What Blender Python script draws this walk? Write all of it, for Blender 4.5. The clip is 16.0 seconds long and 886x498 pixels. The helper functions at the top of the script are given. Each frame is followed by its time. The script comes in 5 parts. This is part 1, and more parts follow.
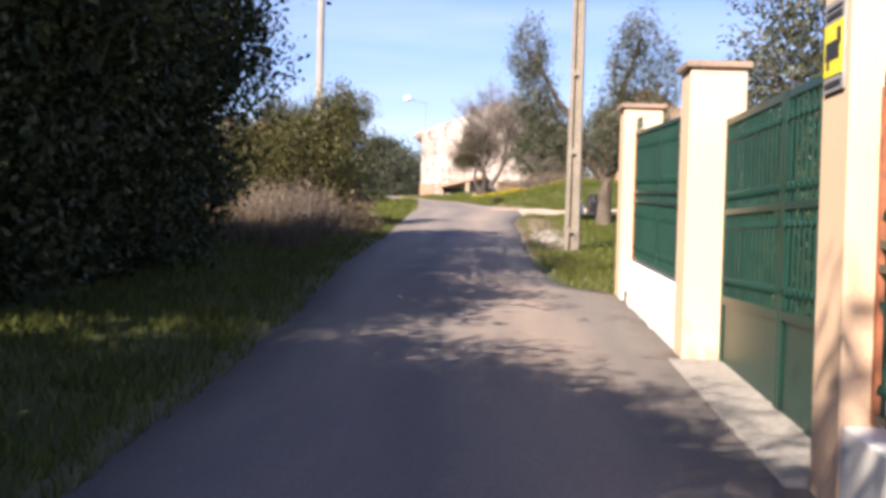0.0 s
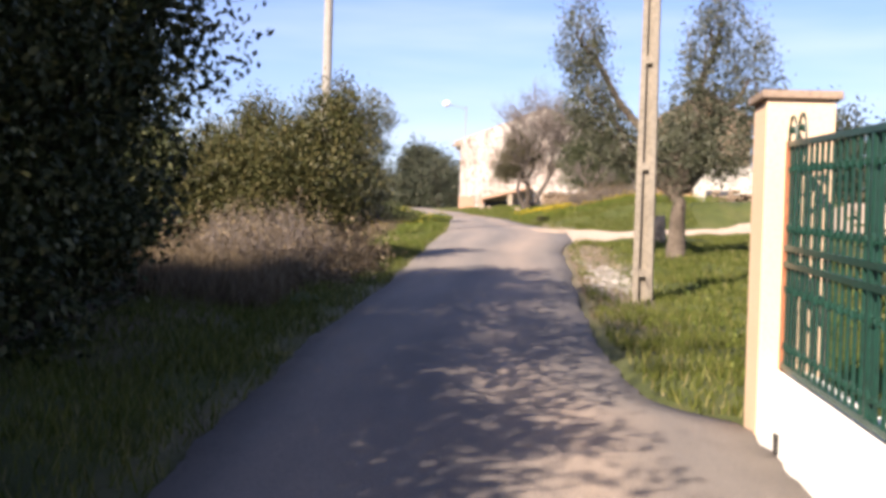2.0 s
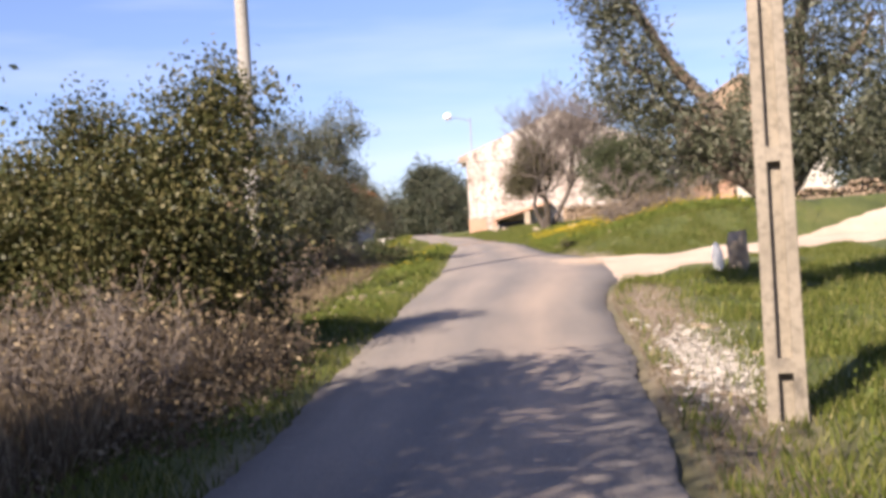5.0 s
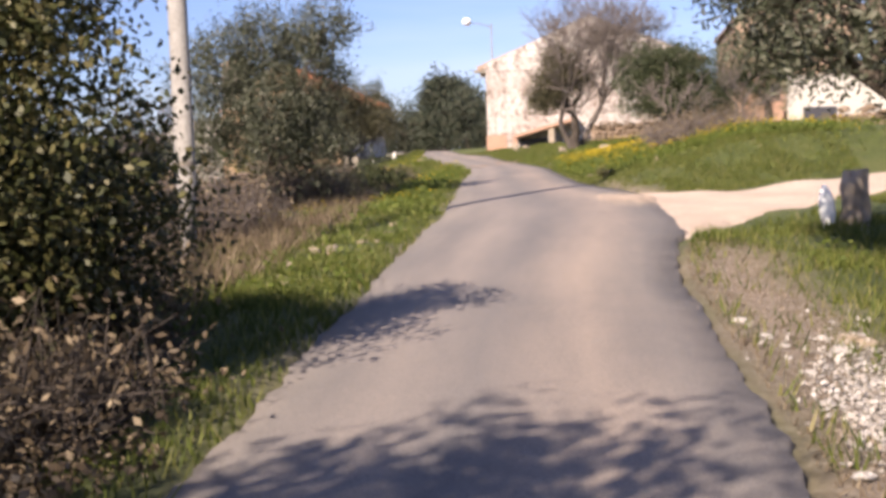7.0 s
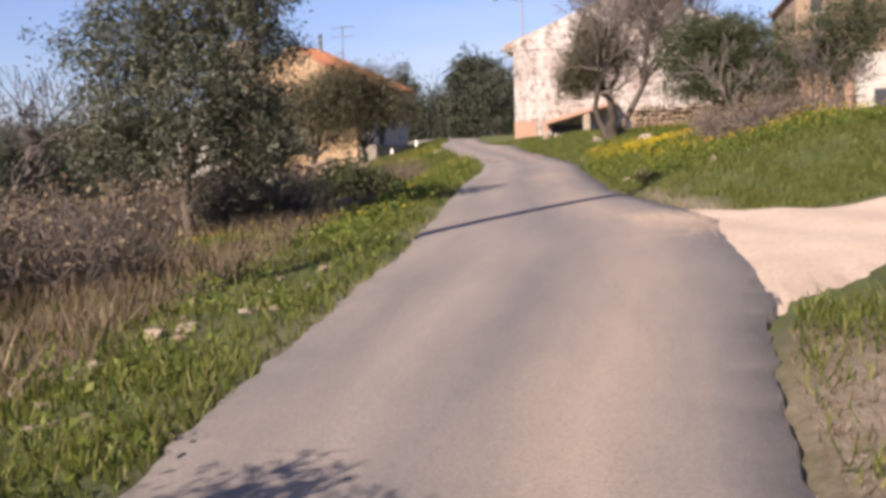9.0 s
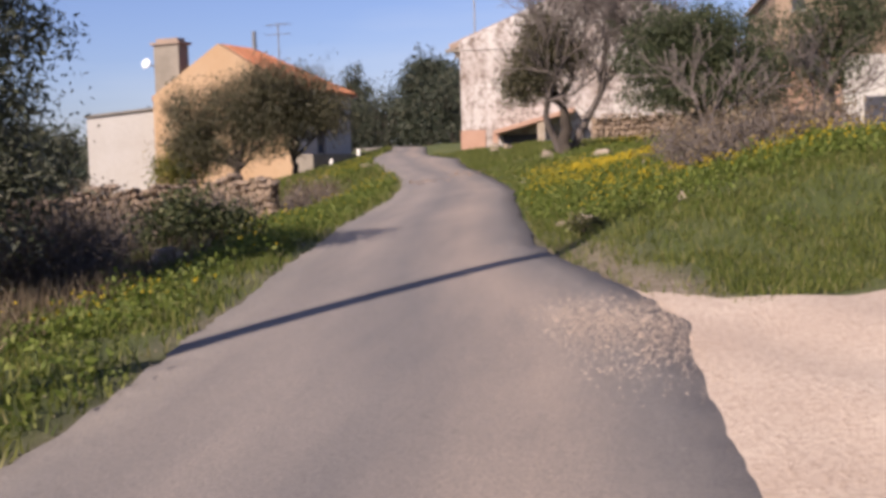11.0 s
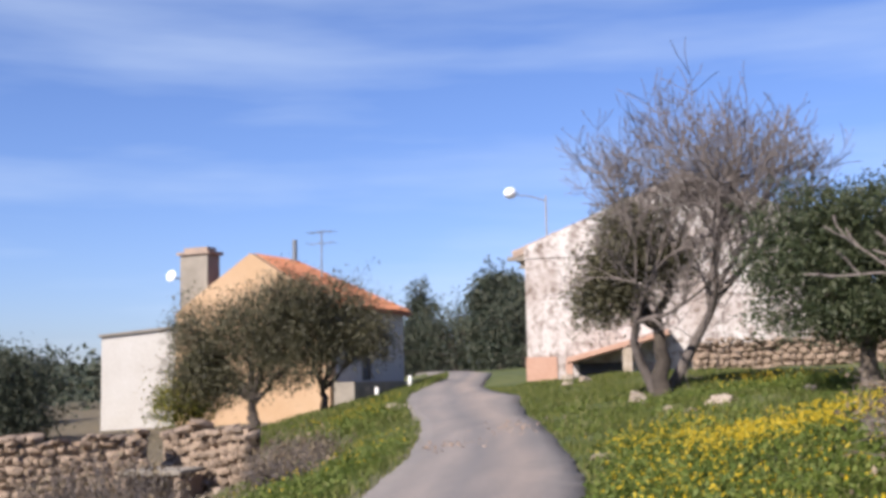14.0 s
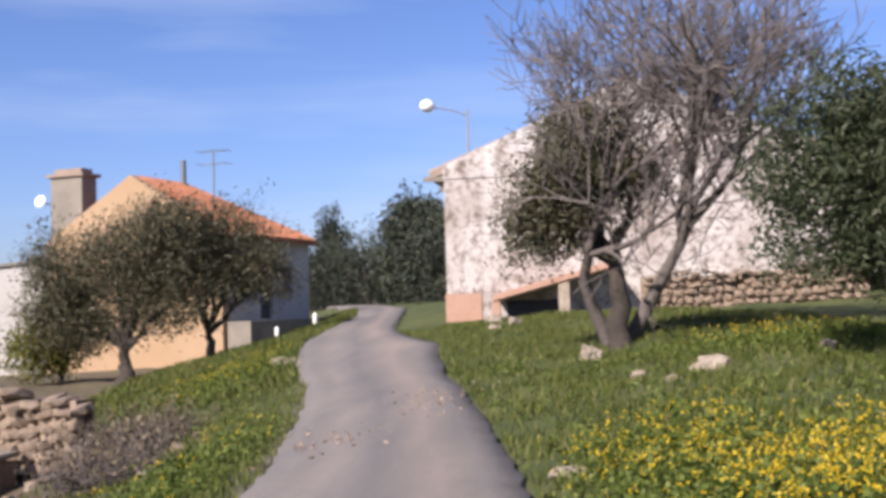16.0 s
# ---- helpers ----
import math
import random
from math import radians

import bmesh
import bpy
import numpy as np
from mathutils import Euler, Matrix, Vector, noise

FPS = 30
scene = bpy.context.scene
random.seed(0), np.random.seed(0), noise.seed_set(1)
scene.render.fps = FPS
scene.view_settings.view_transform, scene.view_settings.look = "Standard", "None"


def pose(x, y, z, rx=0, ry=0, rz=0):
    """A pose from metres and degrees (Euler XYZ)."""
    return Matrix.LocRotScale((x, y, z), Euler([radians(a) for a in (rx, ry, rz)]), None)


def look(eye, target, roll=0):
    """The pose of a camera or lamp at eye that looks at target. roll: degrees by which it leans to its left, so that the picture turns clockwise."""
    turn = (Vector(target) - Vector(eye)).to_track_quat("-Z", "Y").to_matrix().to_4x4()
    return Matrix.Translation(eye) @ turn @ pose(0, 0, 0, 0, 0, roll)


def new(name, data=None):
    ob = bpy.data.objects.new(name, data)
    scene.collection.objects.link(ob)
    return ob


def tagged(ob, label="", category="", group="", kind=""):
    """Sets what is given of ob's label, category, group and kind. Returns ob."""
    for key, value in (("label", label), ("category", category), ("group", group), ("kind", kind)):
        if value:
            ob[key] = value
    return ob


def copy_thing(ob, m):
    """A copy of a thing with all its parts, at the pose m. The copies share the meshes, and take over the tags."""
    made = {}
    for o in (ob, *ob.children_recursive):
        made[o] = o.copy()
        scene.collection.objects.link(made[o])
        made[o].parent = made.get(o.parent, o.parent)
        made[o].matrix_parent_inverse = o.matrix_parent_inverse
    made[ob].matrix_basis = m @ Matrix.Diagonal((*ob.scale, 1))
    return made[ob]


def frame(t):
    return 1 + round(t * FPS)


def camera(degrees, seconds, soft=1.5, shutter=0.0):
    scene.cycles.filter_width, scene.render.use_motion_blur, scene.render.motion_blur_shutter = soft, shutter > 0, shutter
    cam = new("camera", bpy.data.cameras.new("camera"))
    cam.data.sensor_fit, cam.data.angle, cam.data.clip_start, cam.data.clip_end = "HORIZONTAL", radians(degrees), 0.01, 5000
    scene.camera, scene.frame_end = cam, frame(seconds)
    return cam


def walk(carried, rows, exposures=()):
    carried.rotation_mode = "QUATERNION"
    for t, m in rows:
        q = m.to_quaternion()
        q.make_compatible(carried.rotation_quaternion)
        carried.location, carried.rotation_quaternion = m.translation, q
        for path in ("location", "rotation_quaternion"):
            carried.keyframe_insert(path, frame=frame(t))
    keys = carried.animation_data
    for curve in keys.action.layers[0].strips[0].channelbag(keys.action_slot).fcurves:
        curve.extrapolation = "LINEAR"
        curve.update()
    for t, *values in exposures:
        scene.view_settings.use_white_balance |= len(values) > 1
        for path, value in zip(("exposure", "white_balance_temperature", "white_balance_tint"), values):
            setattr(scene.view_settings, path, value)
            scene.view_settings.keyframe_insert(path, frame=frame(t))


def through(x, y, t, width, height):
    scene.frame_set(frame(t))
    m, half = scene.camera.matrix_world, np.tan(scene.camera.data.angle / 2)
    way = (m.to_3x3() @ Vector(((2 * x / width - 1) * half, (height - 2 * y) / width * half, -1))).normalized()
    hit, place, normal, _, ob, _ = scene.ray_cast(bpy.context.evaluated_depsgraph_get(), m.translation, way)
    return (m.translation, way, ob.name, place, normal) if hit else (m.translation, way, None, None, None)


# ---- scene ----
cam = camera(41.9, 16.0, soft=3.8)
PATH = [
    (0, (0.005, -0.029, 1.479), (-0.122, 1.966, 1.456), 1.8),
    (0.5, (0.011, 1.386, 1.606), (-0.199, 3.374, 1.551), 1.1),
    (1, (-0.089, 2.72, 1.75), (-0.358, 4.701, 1.686), 0.8),
    (1.5, (-0.045, 4.10, 1.855), (-0.264, 6.086, 1.773), -2.6),
    (2, (-0.08, 5.48, 1.995), (-0.286, 7.469, 1.982), 1.9),
    (2.5, (-0.059, 6.83, 2.078), (-0.28, 8.818, 2.075), 0.9),
    (3, (-0.092, 8.22, 2.15), (-0.343, 10.205, 2.161), 1.1),
    (3.5, (-0.232, 9.6, 2.222), (-0.484, 11.583, 2.263), -1.9),
    (5.8, (-0.345, 15.308, 2.617), (-0.61, 17.29, 2.589), -3.8),
    (6, (-0.492, 15.857, 2.646), (-0.79, 17.834, 2.599), -4.0),
    (6.5, (-0.643, 17.099, 2.748), (-0.968, 19.071, 2.69), -3.4),
    (7, (-0.707, 18.228, 2.793), (-0.99, 20.204, 2.667), -1.8),
    (7.5, (-0.71, 19.469, 2.853), (-1.015, 21.436, 2.651), -2.7),
    (8, (-0.746, 20.811, 2.934), (-1.118, 22.762, 2.694), -3.4),
    (8.5, (-0.731, 22.159, 2.988), (-1.114, 24.118, 2.858), -3.3),
    (9, (-0.667, 23.492, 3.087), (-1.022, 25.454, 2.935), -2.0),
    (9.2, (-0.648, 23.999, 3.12), (-0.988, 25.964, 2.962), -1.1),
    (11.3, (-0.313, 29.627, 3.463), (-0.617, 31.598, 3.32), -1.7),
    (11.5, (-0.285, 30.215, 3.505), (-0.619, 32.183, 3.384), -2.3),
    (12, (-0.327, 31.617, 3.568), (-0.771, 33.561, 3.421), -3.7),
    (12.5, (-0.442, 32.879, 3.65), (-0.853, 34.836, 3.617), -2.7),
    (13, (-0.554, 34.265, 3.754), (-0.83, 36.246, 3.776), -1.7),
    (13.5, (-0.711, 35.532, 3.805), (-1.06, 37.499, 3.9), -1.4),
    (14, (-0.933, 36.895, 3.865), (-1.37, 38.833, 4.094), -1.2),
    (14.5, (-1.234, 38.184, 4.012), (-1.727, 40.111, 4.219), -3.5),
    (15, (-1.461, 39.379, 4.07), (-1.803, 41.349, 4.133), -4.4),
    (15.5, (-1.616, 40.469, 4.149), (-1.906, 42.446, 4.236), -2.7),
    (16, (-1.696, 41.769, 4.202), (-2.0, 43.743, 4.303), -1.7),
]
walk(cam, [(t, look(eye, target, roll)) for t, eye, target, roll in PATH],
     exposures=[(0, 1.5, 6550, 14), (3.5, 1.55, 6900, 14), (6, 1.37, 6600, 15), (9, 1.05, 6600, 17), (11.5, 0.73, 6250, 18), (13, 0.96, 5950, 13), (14, 1.0, 5800, 11), (14.5, 0.7, 5750, 11), (15, 0.68, 5790, 12), (15.5, 0.86, 5820, 13), (16, 0.92, 5850, 14)])

# ---- world, sun ----
SUN_DIR = Vector((-0.456, -0.89, 0)).normalized()
ELEV = radians(35)
world = bpy.data.worlds.new("sky")
scene.world = world
world.use_nodes = True
wn, wl = world.node_tree.nodes, world.node_tree.links
bg = wn["Background"]
sky = wn.new("ShaderNodeTexSky")
sky.sky_type = "NISHITA"
sky.sun_disc = False
sky.sun_elevation = ELEV
sky.sun_rotation = radians(205)
sky.air_density, sky.dust_density, sky.ozone_density = 1.0, 0.7, 1.5
wc = wn.new("ShaderNodeTexCoord")
wm = wn.new("ShaderNodeMapping")
wm.inputs["Scale"].default_value = (1.2, 1.2, 9.0)
wnz = wn.new("ShaderNodeTexNoise")
wnz.inputs["Scale"].default_value = 1.7
wnz.inputs["Detail"].default_value = 5
wr = wn.new("ShaderNodeValToRGB")
wr.color_ramp.elements[0].position, wr.color_ramp.elements[0].color = 0.46, (0, 0, 0, 1)
wr.color_ramp.elements[1].position, wr.color_ramp.elements[1].color = 0.80, (0.5, 0.5, 0.5, 1)
wx = wn.new("ShaderNodeMix")
wx.data_type = "RGBA"
wl.new(wc.outputs["Generated"], wm.inputs["Vector"])
wl.new(wm.outputs[0], wnz.inputs["Vector"])
wl.new(wnz.outputs["Fac"], wr.inputs[0])
wl.new(wr.outputs[0], wx.inputs[0])
tone = wn.new("ShaderNodeMix")
tone.data_type, tone.blend_type = "RGBA", "MULTIPLY"
tone.inputs[0].default_value = 1.0
tone.inputs[7].default_value = (0.86, 0.90, 1.22, 1)
wl.new(sky.outputs[0], tone.inputs[6])
wl.new(tone.outputs[2], wx.inputs[6])
wx.inputs[7].default_value = (7.0, 7.6, 8.4, 1)
wl.new(wx.outputs[2], bg.inputs[0])
bg.inputs[1].default_value = 0.058

sun = new("sun", bpy.data.lights.new("sun", "SUN"))
sun.data.energy = 5.0
sun.data.angle = radians(0.53)
sun.data.color = (1.0, 0.87, 0.71)
sun.matrix_world = look(SUN_DIR * 60 * math.cos(ELEV) + Vector((0, 0, 60 * math.sin(ELEV))), (0, 0, 0))

rng = np.random.default_rng(7)


# ---- materials ----
def material(name, rough=0.8, metal=0.0):
    m = bpy.data.materials.new(name)
    m.use_nodes = True
    b = m.node_tree.nodes["Principled BSDF"]
    b.inputs["Roughness"].default_value = rough
    b.inputs["Metallic"].default_value = metal
    return m, m.node_tree.nodes, m.node_tree.links, b


def noise_node(n, l, scale, detail=6, vec=None, rough=0.6):
    t = n.new("ShaderNodeTexNoise")
    t.inputs["Scale"].default_value, t.inputs["Detail"].default_value = scale, detail
    t.inputs["Roughness"].default_value = rough
    if vec is not None:
        l.new(vec, t.inputs["Vector"])
    return t.outputs["Fac"]


def ramp(n, l, fac, stops):
    r = n.new("ShaderNodeValToRGB")
    e = r.color_ramp.elements
    while len(e) < len(stops):
        e.new(0.5)
    for q, (p, c) in zip(e, stops):
        q.position, q.color = p, (*c, 1)
    l.new(fac, r.inputs[0])
    return r.outputs[0]


def mix(n, l, fac, a, b, mode="MIX"):
    x = n.new("ShaderNodeMix")
    x.data_type, x.blend_type = "RGBA", mode
    for v, s in ((fac, 0), (a, 6), (b, 7)):
        if isinstance(v, (int, float)):
            x.inputs[s].default_value = v
        elif isinstance(v, tuple):
            x.inputs[s].default_value = (*v, 1)
        else:
            l.new(v, x.inputs[s])
    return x.outputs[2]


def bump(n, l, b, height, strength, distance=0.02):
    k = n.new("ShaderNodeBump")
    k.inputs["Strength"].default_value, k.inputs["Distance"].default_value = strength, distance
    l.new(height, k.inputs["Height"])
    l.new(k.outputs[0], b.inputs["Normal"])


def coords(n):
    return n.new("ShaderNodeTexCoord").outputs["Object"]


def patchy(name, c1, c2, c3, big=0.8, small=14.0, rough=0.85, bumps=0.4, dist=0.02, metal=0.0):
    """Two tones over large patches and a third in fine grain."""
    m, n, l, b = material(name, rough, metal)
    v = coords(n)
    a = ramp(n, l, noise_node(n, l, big, 5, v), [(0.35, c1), (0.65, c2)])
    g = noise_node(n, l, small, 8, v)
    f = ramp(n, l, g, [(0.45, (0, 0, 0)), (0.75, (1, 1, 1))])
    l.new(mix(n, l, f, a, c3), b.inputs["Base Color"])
    bump(n, l, b, g, bumps, dist)
    return m


def leafy(name, stops, rough=0.55, through=0.25):
    """Each leaf takes its own tone; light passes partly through."""
    m, n, l, b = material(name, rough)
    r = n.new("ShaderNodeNewGeometry").outputs["Random Per Island"]
    col = ramp(n, l, r, stops)
    l.new(col, b.inputs["Base Color"])
    b.inputs["Specular IOR Level"].default_value = 0.25
    tr = n.new("ShaderNodeBsdfTranslucent")
    l.new(col, tr.inputs["Color"])
    mx = n.new("ShaderNodeMixShader")
    mx.inputs[0].default_value = through
    l.new(b.outputs[0], mx.inputs[1])
    l.new(tr.outputs[0], mx.inputs[2])
    l.new(mx.outputs[0], n["Material Output"].inputs[0])
    return m


M_OAK = leafy("oak_leaf", [(0, (0.015, 0.0231, 0.00816)), (0.6, (0.034, 0.0442, 0.015)), (1, (0.12, 0.122, 0.055))], 0.6, 0.12)
M_OAK_L = leafy("young_oak_leaf", [(0, (0.0238, 0.0306, 0.0102)), (0.5, (0.0578, 0.0612, 0.0204)), (1, (0.129, 0.112, 0.0476))], 0.5, 0.18)
M_OLIVE = leafy("olive_leaf", [(0, (0.034, 0.0408, 0.0224)), (0.55, (0.0714, 0.0782, 0.0476)), (1, (0.156, 0.156, 0.116))], 0.5, 0.18)
M_OLIVE_D = leafy("olive_leaf_dark", [(0, (0.0238, 0.034, 0.015)), (0.6, (0.051, 0.0612, 0.0272)), (1, (0.102, 0.109, 0.0612))], 0.5, 0.18)
M_OLIVE_B = leafy("olive_leaf_brown", [(0, (0.0374, 0.036, 0.019)), (0.6, (0.085, 0.0782, 0.0422)), (1, (0.15, 0.136, 0.085))], 0.5, 0.2)
M_FAR = leafy("far_leaf", [(0, (0.0218, 0.0306, 0.019)), (0.7, (0.051, 0.0578, 0.0374)), (1, (0.0952, 0.0952, 0.0646))], 0.6, 0.12)
M_LEMON = leafy("citrus_leaf", [(0, (0.0612, 0.068, 0.0136)), (0.7, (0.129, 0.129, 0.0238)), (1, (0.231, 0.19, 0.0306))], 0.5, 0.25)
M_GRASS = leafy("grass_blade", [(0, (0.0422, 0.0598, 0.00952)), (0.6, (0.105, 0.126, 0.0238)), (0.9, (0.177, 0.177, 0.0476)), (1, (0.258, 0.224, 0.109))], 0.6, 0.35)
M_CLOVER = leafy("clover_leaf", [(0, (0.051, 0.0782, 0.0116)), (0.6, (0.112, 0.143, 0.0238)), (1, (0.19, 0.211, 0.0544))], 0.6, 0.35)
M_DRY = leafy("dry_grass", [(0, (0.068, 0.049, 0.0306)), (0.6, (0.153, 0.114, 0.0728)), (1, (0.279, 0.224, 0.15))], 0.8, 0.25)
M_FLOWER = leafy("yellow_petal", [(0, (0.46, 0.31, 0.008)), (1, (0.56, 0.42, 0.025))], 0.5, 0.3)
M_BARK = patchy("olive_bark", (0.0884, 0.068, 0.051), (0.163, 0.129, 0.102), (0.0408, 0.0306, 0.0238), 2.0, 18, 0.9, 0.9, 0.04)
M_BARK_D = patchy("dark_bark", (0.0408, 0.0306, 0.0238), (0.0748, 0.0578, 0.0442), (0.0204, 0.0163, 0.0136), 2.0, 18, 0.9, 0.9, 0.04)
M_TWIG = patchy("grey_twig", (0.102, 0.083, 0.0734), (0.156, 0.129, 0.116), (0.0612, 0.049, 0.0428), 2.0, 20, 0.9, 0.5, 0.02)
M_CONC = patchy("aged_concrete", (0.184, 0.16, 0.129), (0.258, 0.224, 0.184), (0.122, 0.105, 0.085), 1.2, 22, 0.85, 0.4, 0.01)
M_CONC_L = patchy("pale_concrete", (0.245, 0.231, 0.211), (0.313, 0.299, 0.279), (0.177, 0.163, 0.15), 1.2, 22, 0.85, 0.4, 0.01)
M_PEACH = patchy("peach_render", (0.64, 0.46, 0.325), (0.68, 0.505, 0.37), (0.57, 0.4, 0.275), 0.9, 45, 0.8, 0.25, 0.006)
M_WHITE = patchy("white_render", (0.86, 0.84, 0.80), (0.89, 0.88, 0.85), (0.78, 0.75, 0.70), 0.9, 45, 0.8, 0.25, 0.006)
M_CAP = patchy("cap_stone", (0.245, 0.184, 0.143), (0.313, 0.231, 0.177), (0.15, 0.116, 0.0952), 3, 30, 0.85, 0.4, 0.008)
M_STONE = patchy("field_stone", (0.218, 0.153, 0.105), (0.34, 0.262, 0.194), (0.122, 0.0884, 0.0612), 2.6, 16, 0.9, 0.7, 0.03)
M_PALE = patchy("pale_limestone", (0.258, 0.204, 0.146), (0.36, 0.303, 0.245), (0.163, 0.119, 0.0816), 1.6, 9, 0.9, 0.7, 0.03)
M_CHIP = patchy("white_stone_flake", (0.326, 0.299, 0.272), (0.408, 0.388, 0.367), (0.231, 0.197, 0.17), 6, 30, 0.9, 0.3, 0.01)
M_SALMON = patchy("salmon_render", (0.34, 0.197, 0.136), (0.394, 0.245, 0.177), (0.272, 0.156, 0.109), 1.2, 20, 0.85, 0.3, 0.01)
M_OCHRE = patchy("ochre_render", (0.34, 0.221, 0.122), (0.381, 0.262, 0.16), (0.272, 0.177, 0.102), 0.7, 20, 0.85, 0.3, 0.01)
M_BEIGE = patchy("beige_render", (0.245, 0.173, 0.119), (0.299, 0.218, 0.156), (0.19, 0.136, 0.0952), 0.7, 12, 0.85, 0.3, 0.01)
M_TILE = patchy("clay_tile", (0.286, 0.105, 0.051), (0.34, 0.143, 0.0714), (0.19, 0.0816, 0.0476), 1.5, 9, 0.85, 0.3, 0.01)
M_DARK = patchy("dark_wood", (0.03, 0.03, 0.04), (0.05, 0.05, 0.065), (0.02, 0.02, 0.024), 2, 20, 0.6, 0.2, 0.005)
M_METAL = patchy("galvanised", (0.204, 0.211, 0.218), (0.258, 0.265, 0.272), (0.163, 0.163, 0.17), 2, 30, 0.45, 0.1, 0.002, 0.7)
M_WHITE_OLD = patchy("weathered_white_render", (0.408, 0.381, 0.347), (0.462, 0.442, 0.415), (0.326, 0.292, 0.258), 0.6, 14, 0.85, 0.3, 0.01)
M_LAMP = patchy("lamp_white", (0.86, 0.87, 0.88), (0.9, 0.9, 0.9), (0.8, 0.8, 0.8), 2, 20, 0.3, 0.02, 0.001)
M_GREEN = patchy("green_enamel", (0.005, 0.032, 0.024), (0.008, 0.044, 0.031), (0.004, 0.024, 0.019), 1.5, 20, 0.4, 0.04, 0.002)
M_GREEN.node_tree.nodes["Principled BSDF"].inputs["Specular IOR Level"].default_value = 0.3
M_GREEN_BAR = patchy("green_bar_paint", (0.005, 0.032, 0.024), (0.008, 0.045, 0.033), (0.004, 0.02, 0.016), 1.5, 20, 0.45, 0.04, 0.002)
# orange that paints the sunlit look onto the fence's end stile
M_STILE_SUNLIT = patchy("sunlit_stile_orange", (0.26, 0.085, 0.04), (0.34, 0.12, 0.055), (0.16, 0.06, 0.035), 3, 30, 0.7, 0.2, 0.003)
M_YELLOW = patchy("sign_yellow", (0.75, 0.66, 0.02), (0.8, 0.7, 0.03), (0.68, 0.58, 0.02), 3, 20, 0.45, 0.05, 0.001)
M_BLACK = patchy("sign_black", (0.02, 0.02, 0.02), (0.03, 0.03, 0.03), (0.015, 0.015, 0.015), 3, 20, 0.5, 0.05, 0.001)
M_GREY = patchy("sign_grey", (0.25, 0.25, 0.26), (0.3, 0.3, 0.31), (0.2, 0.2, 0.2), 3, 20, 0.5, 0.05, 0.001)


def barn_material():
    m, n, l, b = material("flaking_twig_shaded_limewash", 0.9)
    v = coords(n)
    a = ramp(n, l, noise_node(n, l, 0.55, 6, v), [(0.34, (0.27, 0.22, 0.19)), (0.5, (0.41, 0.365, 0.34)), (0.7, (0.52, 0.495, 0.47))])
    # flaking, with contrast raised to paint in the twigs' shadow speckle too
    f = noise_node(n, l, 3.2, 9, v, 0.7)
    d = ramp(n, l, f, [(0.50, (0, 0, 0)), (0.62, (1, 1, 1))])
    g = ramp(n, l, noise_node(n, l, 7.5, 6, v, 0.65), [(0.53, (0, 0, 0)), (0.6, (0.8, 0.8, 0.8))])
    c = mix(n, l, g, a, (0.231, 0.187, 0.16))
    l.new(mix(n, l, d, c, (0.15, 0.112, 0.0918)), b.inputs["Base Color"])
    bump(n, l, b, f, 0.6, 0.04)
    return m


M_BARN = barn_material()


def asphalt_material():
    m, n, l, b = material("worn_asphalt", 0.9)
    v = coords(n)
    uv = n.new("ShaderNodeUVMap").outputs[0]
    sep = n.new("ShaderNodeSeparateXYZ")
    l.new(uv, sep.inputs[0])
    mp = n.new("ShaderNodeMapping")
    mp.inputs["Scale"].default_value = (1.0, 0.16, 1.0)
    l.new(v, mp.inputs["Vector"])
    streak = mp.outputs[0]
    wob = noise_node(n, l, 0.6, 4, streak)
    ad = n.new("ShaderNodeMath")
    ad.operation = "MULTIPLY_ADD"
    l.new(wob, ad.inputs[0])
    ad.inputs[1].default_value = 0.22
    l.new(sep.outputs[0], ad.inputs[2])
    band = ramp(n, l, ad.outputs[0], [(0.16, (0.173, 0.155, 0.144)), (0.36, (0.221, 0.192, 0.173)), (0.55, (0.163, 0.148, 0.141)), (0.8, (0.262, 0.216, 0.184)), (1.0, (0.173, 0.155, 0.144))])
    big = ramp(n, l, noise_node(n, l, 1.6, 7, streak), [(0.35, (0.78, 0.79, 0.81)), (0.65, (1.06, 1.03, 1.0))])
    col = mix(n, l, 1.0, band, big, "MULTIPLY")
    grain = noise_node(n, l, 60, 4, v, 0.8)
    gr = ramp(n, l, grain, [(0.35, (0.62, 0.62, 0.63)), (0.5, (1, 1, 1)), (0.7, (1.5, 1.46, 1.4))])
    col = mix(n, l, 0.75, col, gr, "MULTIPLY")
    spots = ramp(n, l, noise_node(n, l, 9, 3, v, 0.5), [(0.72, (0, 0, 0)), (0.76, (1, 1, 1))])
    l.new(mix(n, l, spots, col, (0.204, 0.184, 0.163)), b.inputs["Base Color"])
    bump(n, l, b, grain, 0.6, 0.012)
    return m


M_ASPHALT = asphalt_material()
M_GRAVEL = patchy("pale_gravel", (0.40, 0.31, 0.245), (0.48, 0.39, 0.315), (0.30, 0.22, 0.165), 0.7, 26, 0.95, 0.7, 0.02)


